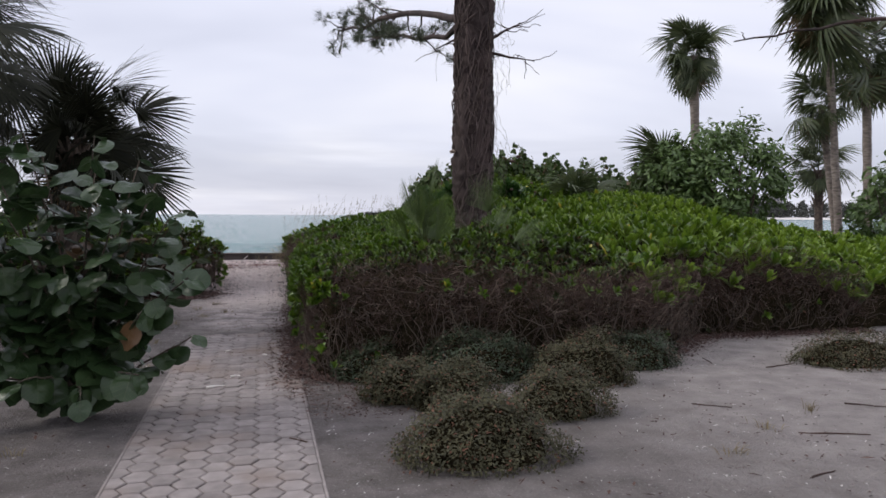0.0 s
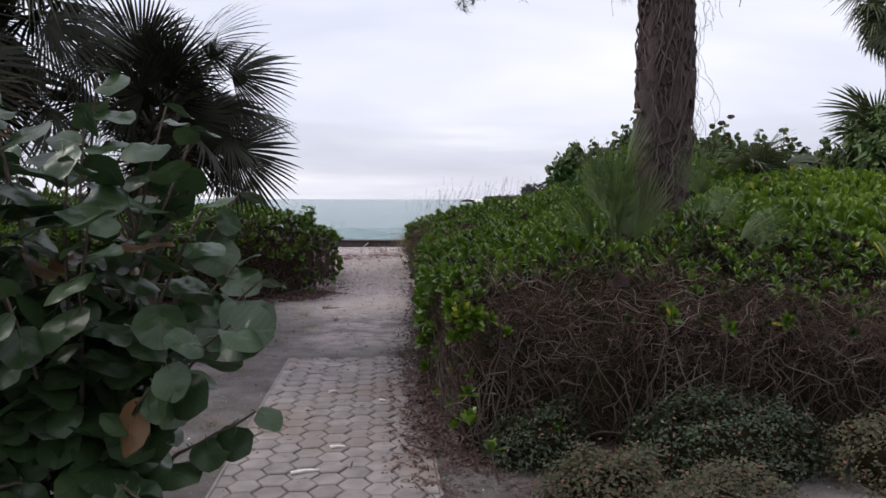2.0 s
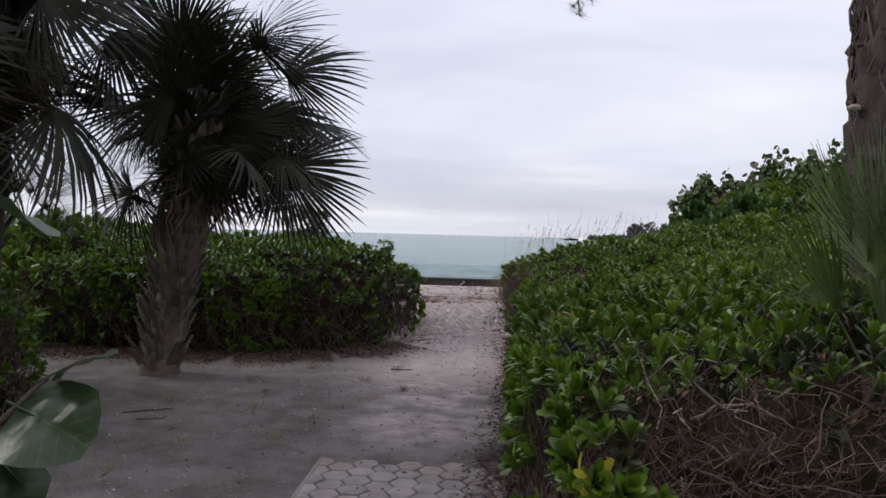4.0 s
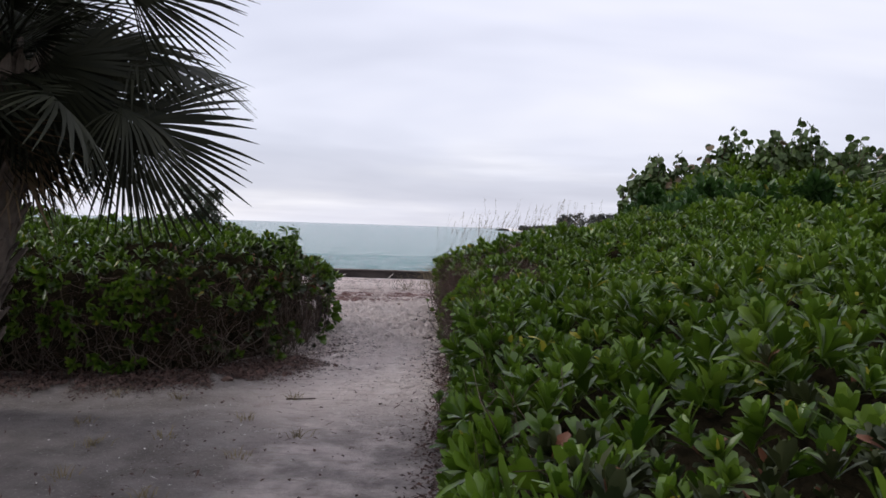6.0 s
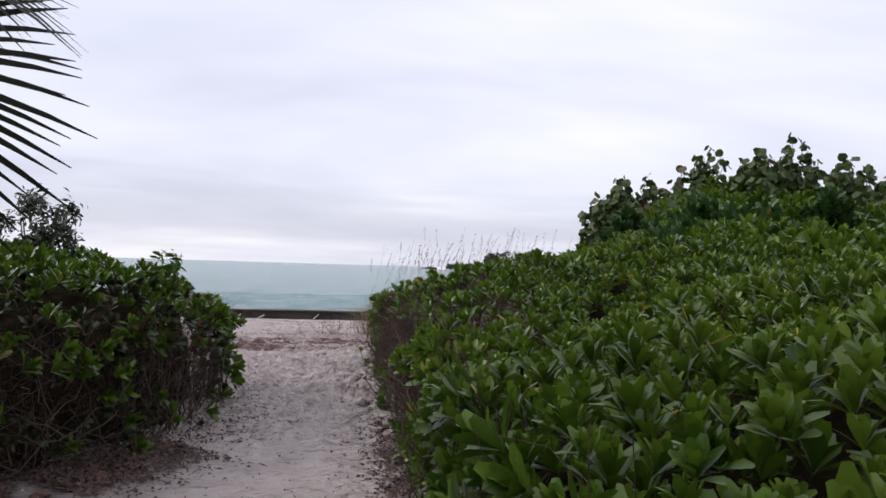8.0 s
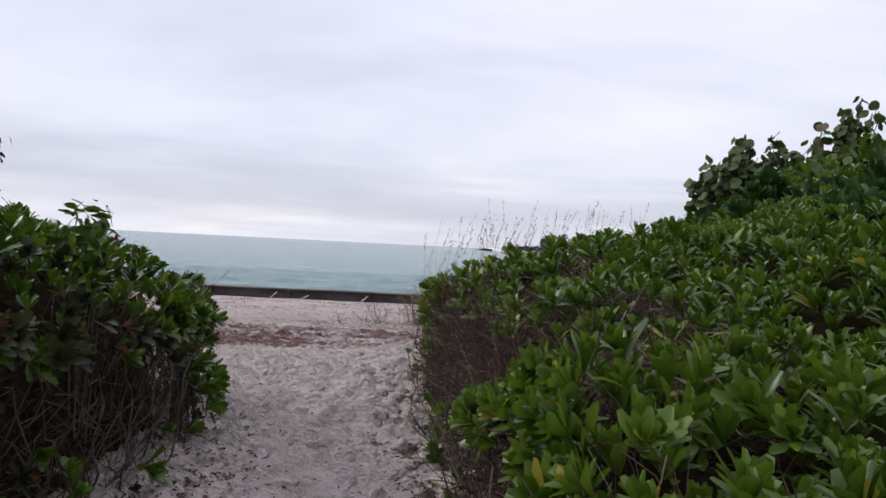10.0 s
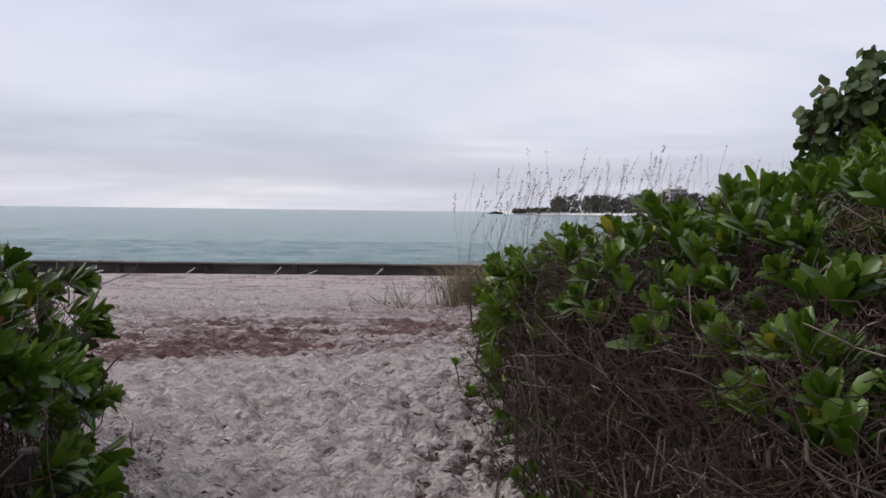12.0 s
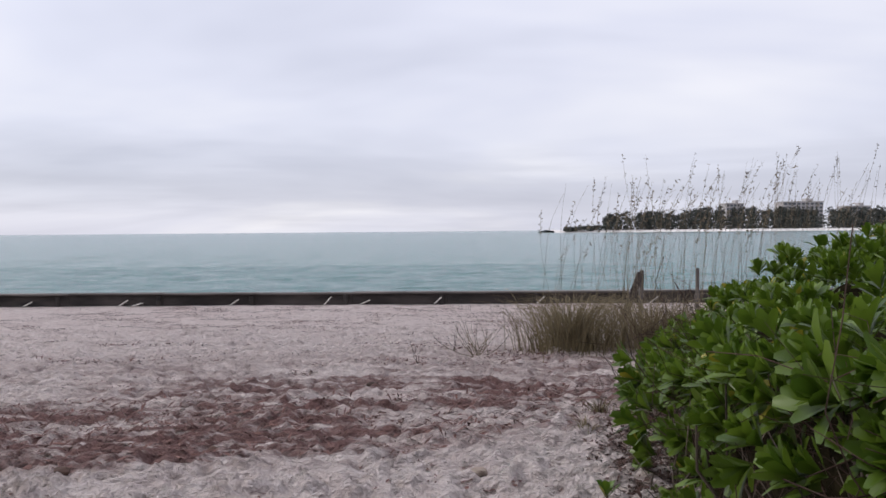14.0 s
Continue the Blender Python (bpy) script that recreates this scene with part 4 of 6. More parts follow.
# ---- far shore ----
def build_far_shore():
    xs = np.linspace(75, 900, 90)
    rows = []
    r = np.random.default_rng(2)
    for k, x in enumerate(xs):
        y = 590 + 8 * math.sin(x * 0.02)
        rows.append([(x, y, -1.2), (x, y + 6, 0.7), (x, y + 60, 1.4), (x, y + 160, -1.5)])
    V = np.array(rows).reshape(-1, 3)
    tagged(new("far_shore", mesh_of("far_shore", V, strip_tris(90, 4), M_FARSAND)), "pale sand spit under dark woods across the water", "shore", kind="structure")
    # woods: each tree a tapering cloud of leaf clumps
    Vs = []
    n_tree = 520
    tx = np.sort(r.uniform(118, 900, n_tree))
    hgt = np.interp(tx, [84, 118, 126, 150, 185, 215, 260, 340, 500, 900], [2, 9, 14.5, 15, 16, 19.5, 17.5, 17, 16, 16]) * r.uniform(0.78, 1.06, n_tree)
    ty = 606 + r.uniform(0, 45, n_tree)
    tri = np.array([[0, 1, 2]])
    for x, y, h in zip(tx, ty, hgt):
        n = 110
        u = r.random(n) ** 0.8
        wid = (0.30 + 0.9 * np.sin(np.pi * np.clip(u * 0.85 + 0.1, 0, 1))) * h * 0.24
        a = r.uniform(0, 6.28, n)
        rr = wid * np.sqrt(r.random(n))
        c = np.stack([x + rr * np.cos(a), y + rr * np.sin(a), 0.8 + h * u * 0.97], -1)
        Vs.append((c[:, None] + r.normal(0, 0.85, (n, 3, 3))).reshape(-1, 3))
    n = 4200
    bx = 84 + 816 * r.random(n) ** 1.5
    c = np.stack([bx, 600 + r.uniform(0, 6, n), 1.0 + r.random(n) * np.interp(bx, [84, 118, 140], [1.4, 4.0, 9])], -1)
    Vs.append((c[:, None] + r.normal(0, 1.1, (n, 3, 3))).reshape(-1, 3))
    V = np.concatenate(Vs)
    T = np.arange(len(V)).reshape(-1, 3)
    tagged(new("far_woods", mesh_of("far_woods", V, T, M_FARWOOD)), "dark line of pine woods on the far shore", "woods", kind="stuff")

    def condo(x, y, w, h, floors, cols):
        o = thing("apartment_building", "pale apartment block rising behind the far woods", "building", (x, y, 1.0), "blocks on the far shore")
        part("wall", board(w, 18, h, 0.1), M_CONDO, o)
        part("roof", board(w + 1.2, 19, 0.7, 0.1), M_CONDO, o, at=pose(0, 0, h + 0.01))
        part("stair_tower", board(w * 0.18, 8, 2.6, 0.1), M_CONDO, o, at=pose(w * 0.22, 0, h + 0.72))
        win = None
        for f in range(floors):
            for c in range(cols):
                at = pose((c + 0.5) * w / cols - w / 2, -9.05, (f + 0.3) * h / floors)
                if win is None:
                    win = part("window", board(w / cols * 0.62, 0.3, h / floors * 0.52, 0.03), M_PANE, o, at=at)
                else:
                    piece("window", win.data, o, at)
    condo(237, 662, 15, 21.5, 7, 5)
    condo(296, 664, 34, 22.5, 7, 9)
    condo(346, 668, 20, 18.5, 6, 5)
    condo(505, 665, 44, 19.5, 6, 10)


build_far_shore()


# ---- palms ----
def fan(seed, count=38, petiole=0.75, blade=0.85, span=118, droop=0.35, fold=0.25, wide=1.0):
    """A fan-palm frond along +y: a stalk, then folded leaflets joined near the hub and free, drooping at their tips."""
    r = np.random.default_rng(seed)
    out = []
    P = np.stack([np.zeros(6), np.linspace(0, petiole, 6), -0.05 * np.linspace(0, 1, 6) ** 2], -1)[None]
    out.append(tubes(P, np.linspace(0.017, 0.009, 6)[None], 4))
    sag = -0.05
    for k in range(count):
        f = k / (count - 1) * 2 - 1
        a = radians(span) * f
        L = blade * (1 - 0.28 * abs(f) ** 2) * r.uniform(0.88, 1.06)
        d = np.array([math.sin(a), math.cos(a), 0.0]); s = np.array([math.cos(a), -math.sin(a), 0.0])
        w = radians(span) * 2 / count * 0.5 * wide
        st = np.array([0.03, 0.32, 0.55, 0.8, 1.0]) * L
        ww = np.array([0.006, w * 0.32 * L, w * 0.50 * L, w * 0.33 * L, 0.0015])
        back = 0.16 * abs(f) ** 1.5
        dr = droop * r.uniform(0.6, 1.5)
        z = -dr * (st / L) ** 2.2 * L - back * st + fold * ww * (1 if k % 2 else -1)
        c = d[None] * st[:, None] + np.stack([np.zeros(5), np.full(5, petiole), z + sag], -1)
        V = np.stack([c - s * ww[:, None] + np.array([0, 0, 1]) * (fold * ww)[:, None], c + s * ww[:, None] - np.array([0, 0, 1]) * (fold * ww)[:, None]], 1).reshape(-1, 3)
        out.append((V, strip_tris(5, 2)))
    return gather(out)


FANS_FULL = [fan(70 + k, 46, 0.20 + 0.28 * k, 0.80, 104, 0.14 + 0.10 * k, 0.5, 0.92) for k in range(4)]
FANS_STIFF = [fan(80 + k, 30, 0.62, 0.80, 58, 0.03 + 0.06 * k, 0.45, 0.46) for k in range(3)]
FANS_FAR = [fan(100 + k, 30, 0.28 + 0.17 * k, 0.92, 108, 0.25 + 0.14 * k, 0.5, 1.05) for k in range(4)]
FANS_DEAD = [fan(90 + k, 26, 0.5, 0.75, 100, 0.9, 0.7, 0.6) for k in range(2)]


def mesh_cache(name, sets, mat):
    return [mesh_of(name, V, T, mat) for V, T in sets]


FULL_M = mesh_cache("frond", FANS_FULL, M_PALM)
FAN_L = mesh_cache("frond", FANS_FAR, M_PALM_LIGHT)
STIFF_M = mesh_cache("frond", FANS_STIFF, M_PALMETTO)
STIFF_D = mesh_cache("frond", FANS_STIFF, M_PALM)
DEAD_M = mesh_cache("dead_frond", FANS_DEAD, M_PALM_DEAD)


def trunk_mesh(name, pts, radii, mat, sides=14, rough=0.05, seed=1, k=40):
    r = np.random.default_rng(seed)
    u = np.linspace(0, 1, k)
    pts, radii = np.array(pts, float), np.array(radii, float)
    us = np.linspace(0, 1, len(pts))
    P = np.stack([np.interp(u, us, pts[:, i]) for i in range(3)], -1)
    R = np.interp(u, us, radii)
    V, T = tubes(P[None], R[None], sides)
    c = np.repeat(P, sides, 0)
    ang = np.tile(np.arange(sides), k)
    V = c + (V - c) * (1 + rough * r.normal(0, 1, len(V)) + 1.6 * rough * lumps(ang * 0.9, np.repeat(u, sides) * 9, 1.0, seed))[:, None]
    return mesh_of(name, V, T, mat)


def boot_template():
    """The split stub of a cut palm leaf, pointing up and out along +y."""
    bm = bmesh.new()
    bmesh.ops.create_cube(bm, size=1.0)
    for v in bm.verts:
        v.co = Vector((v.co.x * 0.095, v.co.y * 0.045, (v.co.z + 0.5) * 0.24))
        if v.co.z > 0.1:
            v.co.x *= 0.42; v.co.y = v.co.y * 0.6 + 0.15
    bmesh.ops.bevel(bm, geom=bm.edges[:], offset=0.01, segments=1, affect="EDGES")
    me = bpy.data.meshes.new("leaf_base"); bm.to_mesh(me); bm.free(); me.materials.append(M_BOOT)
    return me


BOOT = boot_template()


def palm(label, base, head, radius, fronds, size, fans, seed, boots=0, dead=0, low=-50, group="cabbage palms", trunk_mat=None, stubs_from=0.0, broad=()):
    r = np.random.default_rng(seed)
    b, h = Vector(base), Vector(head) - Vector(base)
    root = thing("fan_palm", label, "palm tree", base, group)
    root_mid = h * 0.5 + Vector((0.05, 0.03, 0))
    piece("trunk", trunk_mesh("trunk", [(0, 0, -0.15), tuple(h * 0.06), tuple(root_mid), tuple(h)], [radius * 1.25, radius * 1.02, radius * 0.92, radius], trunk_mat or M_BOOT, 14, 0.05, seed), root)
    for k in range(boots):
        u = stubs_from + (1 - stubs_from) * (k + 0.5) / boots
        a = k * 2.399
        c = h * u
        piece("leaf_base", BOOT, root, Matrix.Translation(c) @ pose(0, 0, 0, 0, 0, math.degrees(a) - 90) @ pose(0, radius * 0.86, 0, r.uniform(-8, 10), r.uniform(-8, 8), r.uniform(-10, 10)) @ Matrix.Scale(r.uniform(0.8, 1.2), 4))
    for k in range(fronds):
        f = (k + 0.5) / fronds
        el = 82 - (82 - low) * f ** 0.85 + r.uniform(-9, 9)
        yaw = k * 137.5 + r.uniform(-14, 14)
        piece("frond", fans[k % len(fans)], root, Matrix.Translation(h + Vector((0, 0, 0.30 - 0.5 * f))) @ pose(0, 0, 0, el, 0, yaw) @ pose(0, 0, 0, 0, r.uniform(-60, 60), 0) @ Matrix.Scale(size * r.uniform(0.72, 1.18), 4))
    for yaw, el, turn, big in broad:
        piece("frond", fans[int(abs(yaw + el)) % len(fans)], root, Matrix.Translation(h) @ pose(0, 0, 0, el, 0, yaw) @ pose(0, 0, 0, 0, turn, 0) @ Matrix.Scale(size * big, 4))
    for k in range(dead):
        tagged(piece("dead_frond", DEAD_M[k % 2], root, Matrix.Translation(h - Vector((0, 0, 0.1))) @ pose(0, 0, 0, r.uniform(-88, -55), 0, k * 97 + r.uniform(-20, 20)) @ Matrix.Scale(size * r.uniform(0.75, 1.0), 4)), "brown hanging dead frond")
    return root


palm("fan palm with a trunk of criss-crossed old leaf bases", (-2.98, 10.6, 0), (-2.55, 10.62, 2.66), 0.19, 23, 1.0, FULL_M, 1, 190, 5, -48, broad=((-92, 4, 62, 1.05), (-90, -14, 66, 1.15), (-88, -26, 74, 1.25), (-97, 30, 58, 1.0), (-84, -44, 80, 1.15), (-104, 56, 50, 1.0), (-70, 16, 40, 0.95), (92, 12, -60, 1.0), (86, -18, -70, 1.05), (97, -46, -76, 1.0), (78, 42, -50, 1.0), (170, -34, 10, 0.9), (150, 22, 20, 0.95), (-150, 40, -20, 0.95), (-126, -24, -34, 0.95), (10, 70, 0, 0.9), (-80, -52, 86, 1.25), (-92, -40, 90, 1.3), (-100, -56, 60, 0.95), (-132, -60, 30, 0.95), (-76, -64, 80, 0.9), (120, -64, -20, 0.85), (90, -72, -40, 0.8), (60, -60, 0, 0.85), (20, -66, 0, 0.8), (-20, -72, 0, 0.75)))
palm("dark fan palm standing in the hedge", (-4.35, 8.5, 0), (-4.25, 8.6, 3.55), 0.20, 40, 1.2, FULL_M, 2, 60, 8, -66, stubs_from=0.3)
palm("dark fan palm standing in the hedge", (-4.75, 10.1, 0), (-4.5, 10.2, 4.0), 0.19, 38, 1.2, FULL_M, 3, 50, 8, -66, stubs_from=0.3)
palm("tall slender fan palm with a round crown against the sky", (16.1, 22.4, 0), (15.8, 22.4, 7.5), 0.17, 44, 0.92, FAN_L, 4, 0, 8, -70, trunk_mat=M_PALM_TRUNK)
palm("tall fan palm with brown dead fronds under its crown", (16.9, 16.2, 0), (15.9, 16.0, 8.0), 0.115, 46, 1.25, FAN_L, 5, 0, 26, -70, trunk_mat=M_PALM_TRUNK)
palm("fan palm with drooping fronds among taller palms", (19.2, 17.6, 0), (18.9, 17.6, 6.6), 0.14, 34, 1.1, FAN_L, 7, 0, 12, -70, trunk_mat=M_PALM_TRUNK)
palm("fan palm with drooping fronds among taller palms", (17.3, 16.7, 0), (16.4, 16.6, 4.9), 0.11, 30, 0.75, FAN_L, 8, 0, 6, -70, trunk_mat=M_PALM_TRUNK)
palm("small fan palm with a reddish brown trunk", (21.3, 22.2, 0), (21.2, 22.2, 3.4), 0.16, 26, 0.85, FAN_L, 9, 40, 0, -40, stubs_from=0.55)
palm("low bushy fan palm rising out of the hedge", (9.9, 14.6, 0), (10.1, 14.6, 2.5), 0.16, 38, 0.68, FAN_L, 10, 0, 3, -45, trunk_mat=M_PALM_TRUNK)
palm("low bushy fan palm rising out of the hedge", (8.0, 15.4, 0), (8.1, 15.4, 1.9), 0.15, 22, 0.7, FAN_L, 12, 0, 2, -40, trunk_mat=M_PALM_TRUNK)
palm("young palmetto with stiff upright fronds at the pine's foot", (2.03, 5.95, 0), (2.03, 5.95, 1.06), 0.08, 13, 0.62, STIFF_M, 13, 0, 0, 74, "palmettos", M_BARK)
palm("young palmetto with arching fronds at the pine's foot", (3.1, 6.9, 0), (3.1, 6.9, 1.05), 0.08, 12, 0.54, STIFF_M, 14, 0, 0, 22, "palmettos", M_BARK)
palm("young palmetto in the back of the hedge", (-6.4, 13.6, 0), (-6.4, 13.6, 1.35), 0.08, 18, 0.8, STIFF_D, 15, 0, 0, 10, "palmettos", M_BARK)


# ---- vine-covered pine ----
def needle_tuft(seed, n=46, length=0.15):
    r = np.random.default_rng(seed)
    d = r.normal(0, 1, (n, 3)); d[:, 2] = np.abs(d[:, 2]) * 0.8 + 0.25
    d /= np.linalg.norm(d, axis=1, keepdims=True)
    s = np.cross(d, r.normal(0, 1, (n, 3))); s /= np.linalg.norm(s, axis=1, keepdims=True)
    L = length * r.uniform(0.7, 1.15, n)[:, None]
    V = np.stack([s * 0.0022, -s * 0.0022, d * L], 1).reshape(-1, 3)
    return V, np.arange(len(V)).reshape(-1, 3)


TUFTS = [needle_tuft(s) for s in range(4)]


def pine_branch(root, start, end, sub, seed, thick=0.05, bare=0.0, tuft_size=1.25):
    """A crooked limb with side twigs that end in tufts of needles; start and end in the tree's own frame."""
    r = np.random.default_rng(seed)
    s, e = np.array(start, float), np.array(end, float)
    L = wander(s[None], e[None], 12, 0.06 * np.linalg.norm(e - s) / 3, seed)
    parts = [tubes(L, np.linspace(thick, thick * 0.25, 12)[None], 6)]
    tips = []
    for k in range(sub):
        u = 0.25 + 0.75 * (k + 0.5) / sub
        i = u * 11; j = min(int(i), 10)
        p = L[0, j] * (1 - (i - j)) + L[0, j + 1] * (i - j)
        d = (e - s) / np.linalg.norm(e - s)
        q = p + (d * r.uniform(0.15, 0.6) + r.normal(0, 0.42, 3) * np.array([1, 1, 0.65])) * (1.15 - 0.5 * u)
        W = wander(p[None], q[None], 7, 0.035, seed + k + 1)
        parts.append(tubes(W, np.linspace(thick * 0.28, 0.004, 7)[None], 4))
        if u > bare:
            tips += [W[0, m] + r.normal(0, 0.05, 3) for m in (3, 4, 5, 5, 6, 6, 6)]
    V, T = gather(parts)
    limb = piece("branch", mesh_of("branch", V, T, M_BARK), root)
    if tips:
        tips = np.array(tips)
        V, T = spread(TUFTS, tips, frames_from(r.normal(0, 1, (len(tips), 3)) + np.array([0, 0, 0.7]), r.uniform(0, 6.28, len(tips))), r.uniform(0.8, 1.25, len(tips)) * tuft_size)
        tagged(piece("needles", mesh_of("needles", V, T, M_NEEDLE), limb, label="green pine needle tufts"), kind="stuff")


def build_pine():
    root = thing("pine_tree", "thick pine trunk wrapped in dead vines, with needle branches above", "tree", (3.24, 8.2, 0))
    girth, rise = [0.23, 0.185, 0.265, 0.25, 0.22, 0.16], [-0.2, 0.9, 2.2, 4.5, 7.0, 10.0]
    pts = [(-0.05, 0, -0.2), (0.0, 0, 0.9), (-0.03, 0, 2.2), (0.02, 0, 4.5), (0.05, 0.05, 7.0), (0.1, 0.2, 10.0)]
    piece("trunk", trunk_mesh("trunk", pts, girth, M_BARK, 30, 0.085, 5, 150), root)
    r = np.random.default_rng(8)
    # vines that climb the bark, and strands that hang free
    n, k = 210, 16
    z0 = r.uniform(0.5, 5.0, n); ln = r.uniform(0.6, 2.6, n); a0 = r.uniform(0, 6.28, n); tw = r.normal(0, 2.0, n)
    u = np.linspace(0, 1, k)[None]
    a = a0[:, None] + tw[:, None] * u + 0.14 * np.cumsum(r.normal(0, 1, (n, k)), 1)
    rad = np.interp(z0[:, None] + ln[:, None] * u, rise, girth) + r.uniform(-0.005, 0.03, n)[:, None] + 0.012 * r.normal(0, 1, (n, k))
    P = np.stack([rad * np.cos(a), rad * np.sin(a), z0[:, None] + ln[:, None] * u], -1)
    V, T = tubes(P, np.repeat(r.uniform(0.003, 0.012, n)[:, None], k, 1), 4)
    tagged(piece("climbing_vine", mesh_of("climbing_vine", V, T, M_VINE), root, label="woody dead vines on the bark"), kind="stuff")
    n, k = 64, 14
    a0 = np.where(r.random(n) < 0.65, r.normal(0.1, 0.7, n), r.uniform(0, 6.28, n))
    z0 = r.uniform(2.6, 5.6, n); ln = r.uniform(0.2, 1.3, n); outw = r.uniform(0.04, 0.3, n)
    rr = 0.23 + outw[:, None] * np.sin(np.pi * np.clip(u[:, :1] * 0 + np.linspace(0, 1, k)[None] * 0.75, 0, 1))
    P = np.stack([rr * np.cos(a0)[:, None], rr * np.sin(a0)[:, None], z0[:, None] - ln[:, None] * np.linspace(0, 1, k)[None] ** 1.3], -1) + np.cumsum(r.normal(0, 0.028, (n, k, 3)), 1)
    V, T = tubes(P, np.full((n, k), 0.0022), 3)
    tagged(piece("hanging_vine", mesh_of("hanging_vine", V, T, M_STEM), root, label="thin dry vine strands hanging loose"), kind="stuff")
    # shaggy bark plates
    n = 900
    a = r.uniform(0, 6.28, n); z = r.uniform(0.6, 6.0, n)
    nr = np.stack([np.cos(a), np.sin(a), r.normal(0.0, 0.15, n)], -1)
    around = np.interp(z, rise, girth)
    P = np.stack([around * np.cos(a), around * np.sin(a), z], -1)
    V, T = spread([leaf(0.09, 0.06, 3, -0.12, 0.3), leaf(0.07, 0.05, 3, -0.2, 0.2)], P, frames_from(nr, r.normal(0, 0.4, n)), r.uniform(0.6, 1.5, n))
    tagged(piece("loose_bark", mesh_of("loose_bark", V, T, M_BARK), root), kind="stuff")
    for p, s in (((0.62, -0.2, 2.42), 1.0), ((0.50, -0.25, 2.35), 1.1), ((0.52, -0.2, 1.95), 0.8), ((0.86, -0.1, 2.05), 0.6), ((0.92, -0.1, 1.92), 0.6), ((1.05, -0.15, 1.80), 0.8), ((-0.33, -0.1, 2.48), 1.2), ((-0.31, -0.1, 2.9), 0.7)):
        bm = bmesh.new()
        bmesh.ops.create_icosphere(bm, subdivisions=2, radius=0.03 * s)
        for v in bm.verts:
            v.co = Vector((v.co.x * 1.3, v.co.y, v.co.z * 0.8)) * (1 + 0.25 * noise.noise(v.co * 60 + Vector(p)))
        part("seed_pod", bm, M_STEM_DARK, root, "dark dry pod on a vine", at=pose(*p))
    pine_branch(root, (0.0, 0.2, 4.45), (-0.95, 6.5, 5.8), 24, 31, 0.07, 0.4)
    pine_branch(root, (-0.1, 0.1, 4.35), (-1.15, 4.6, 5.2), 16, 32, 0.05, 0.2)
    pine_branch(root, (0.2, 0.0, 4.05), (0.75, 0.3, 4.45), 7, 33, 0.03, 2.0)
    pine_branch(root, (0.2, -0.1, 3.9), (0.8, -0.3, 3.75), 6, 34, 0.025, 2.0)
    pine_branch(root, (-0.2, 0.0, 4.1), (-0.5, 0.4, 4.0), 4, 38, 0.02, 2.0)
    for k in range(9):
        a = k * 2.4
        pine_branch(root, (0.1, 0.2, 6.2 + 0.4 * k), (0.1 + 2.4 * math.cos(a), 0.2 + 2.4 * math.sin(a), 7.2 + 0.42 * k), 14, 40 + k, 0.05, 0.3, 1.6)
    root = thing("pine_tree", "spreading pine with a long bare limb", "tree", (13.6, 9.4, 0))
    piece("trunk", trunk_mesh("trunk", [(0, 0, -0.2), (0, 0, 3), (0.1, 0, 9)], [0.28, 0.24, 0.15], M_BARK, 18, 0.04, 9), root)
    pine_branch(root, (0, 0, 5.6), (-3.6, 2.6, 5.15), 7, 60, 0.06, 2.0)
    pine_branch(root, (0, 0, 6.6), (-4.0, 2.2, 6.9), 22, 61, 0.06, 0.25, 1.6)
    for k in range(6):
        a = k * 2.4 + 0.4
        pine_branch(root, (0.1, 0, 6.8 + 0.3 * k), (2.4 * math.cos(a), 2.4 * math.sin(a), 7.6 + 0.4 * k), 12, 70 + k, 0.05, 0.3, 1.6)


build_pine()


# ---- round-leaved shrubs ----
def round_leaf(seed, size=0.17, n=14, rings=4):
    """A stiff round leaf with a notched base, its stalk at the origin, blade along +y."""
    r = np.random.default_rng(seed)
    th = np.linspace(0, 2 * np.pi, n, endpoint=False)
    edge = 0.5 * size * (1 + 0.05 * np.cos(2 * th + r.uniform(0, 6)) + 0.03 * r.normal(0, 1, n))
    edge *= 1 - 0.30 * np.exp(-((th - 1.5 * np.pi) / 0.28) ** 2)
    V = [np.array([0, 0.46 * size, 0.0])]
    for k in range(1, rings + 1):
        f = k / rings
        x, y = edge * f * np.cos(th) * 1.06, edge * f * np.sin(th) + 0.46 * size
        bend = r.uniform(0.3, 0.9)
        z = np.abs(x) * 0.22 - bend * (np.hypot(x, y - 0.46 * size) ** 2) / size * 0.7 + 0.010 * f * np.sin(3 * th + seed) + 0.004 * np.cos(y * 95)
        V += list(np.stack([x, y, z], -1))
    T = []
    for j in range(n):
        T.append((0, 1 + j, 1 + (j + 1) % n))
        for k in range(rings - 1):
            a, c = 1 + k * n, 1 + (k + 1) * n
            T += [(a + j, c + j, c + (j + 1) % n), (a + j, c + (j + 1) % n, a + (j + 1) % n)]
    V, T = np.array(V), np.array(T)
    st = tubes(np.array([[(0, -0.03, 0.0), (0, 0.02, 0.003), (0, 0.06, 0.004)]]), np.array([[0.004, 0.003, 0.002]]), 4)
    return gather([(V, T), st]) if rings > 2 else (V, T)


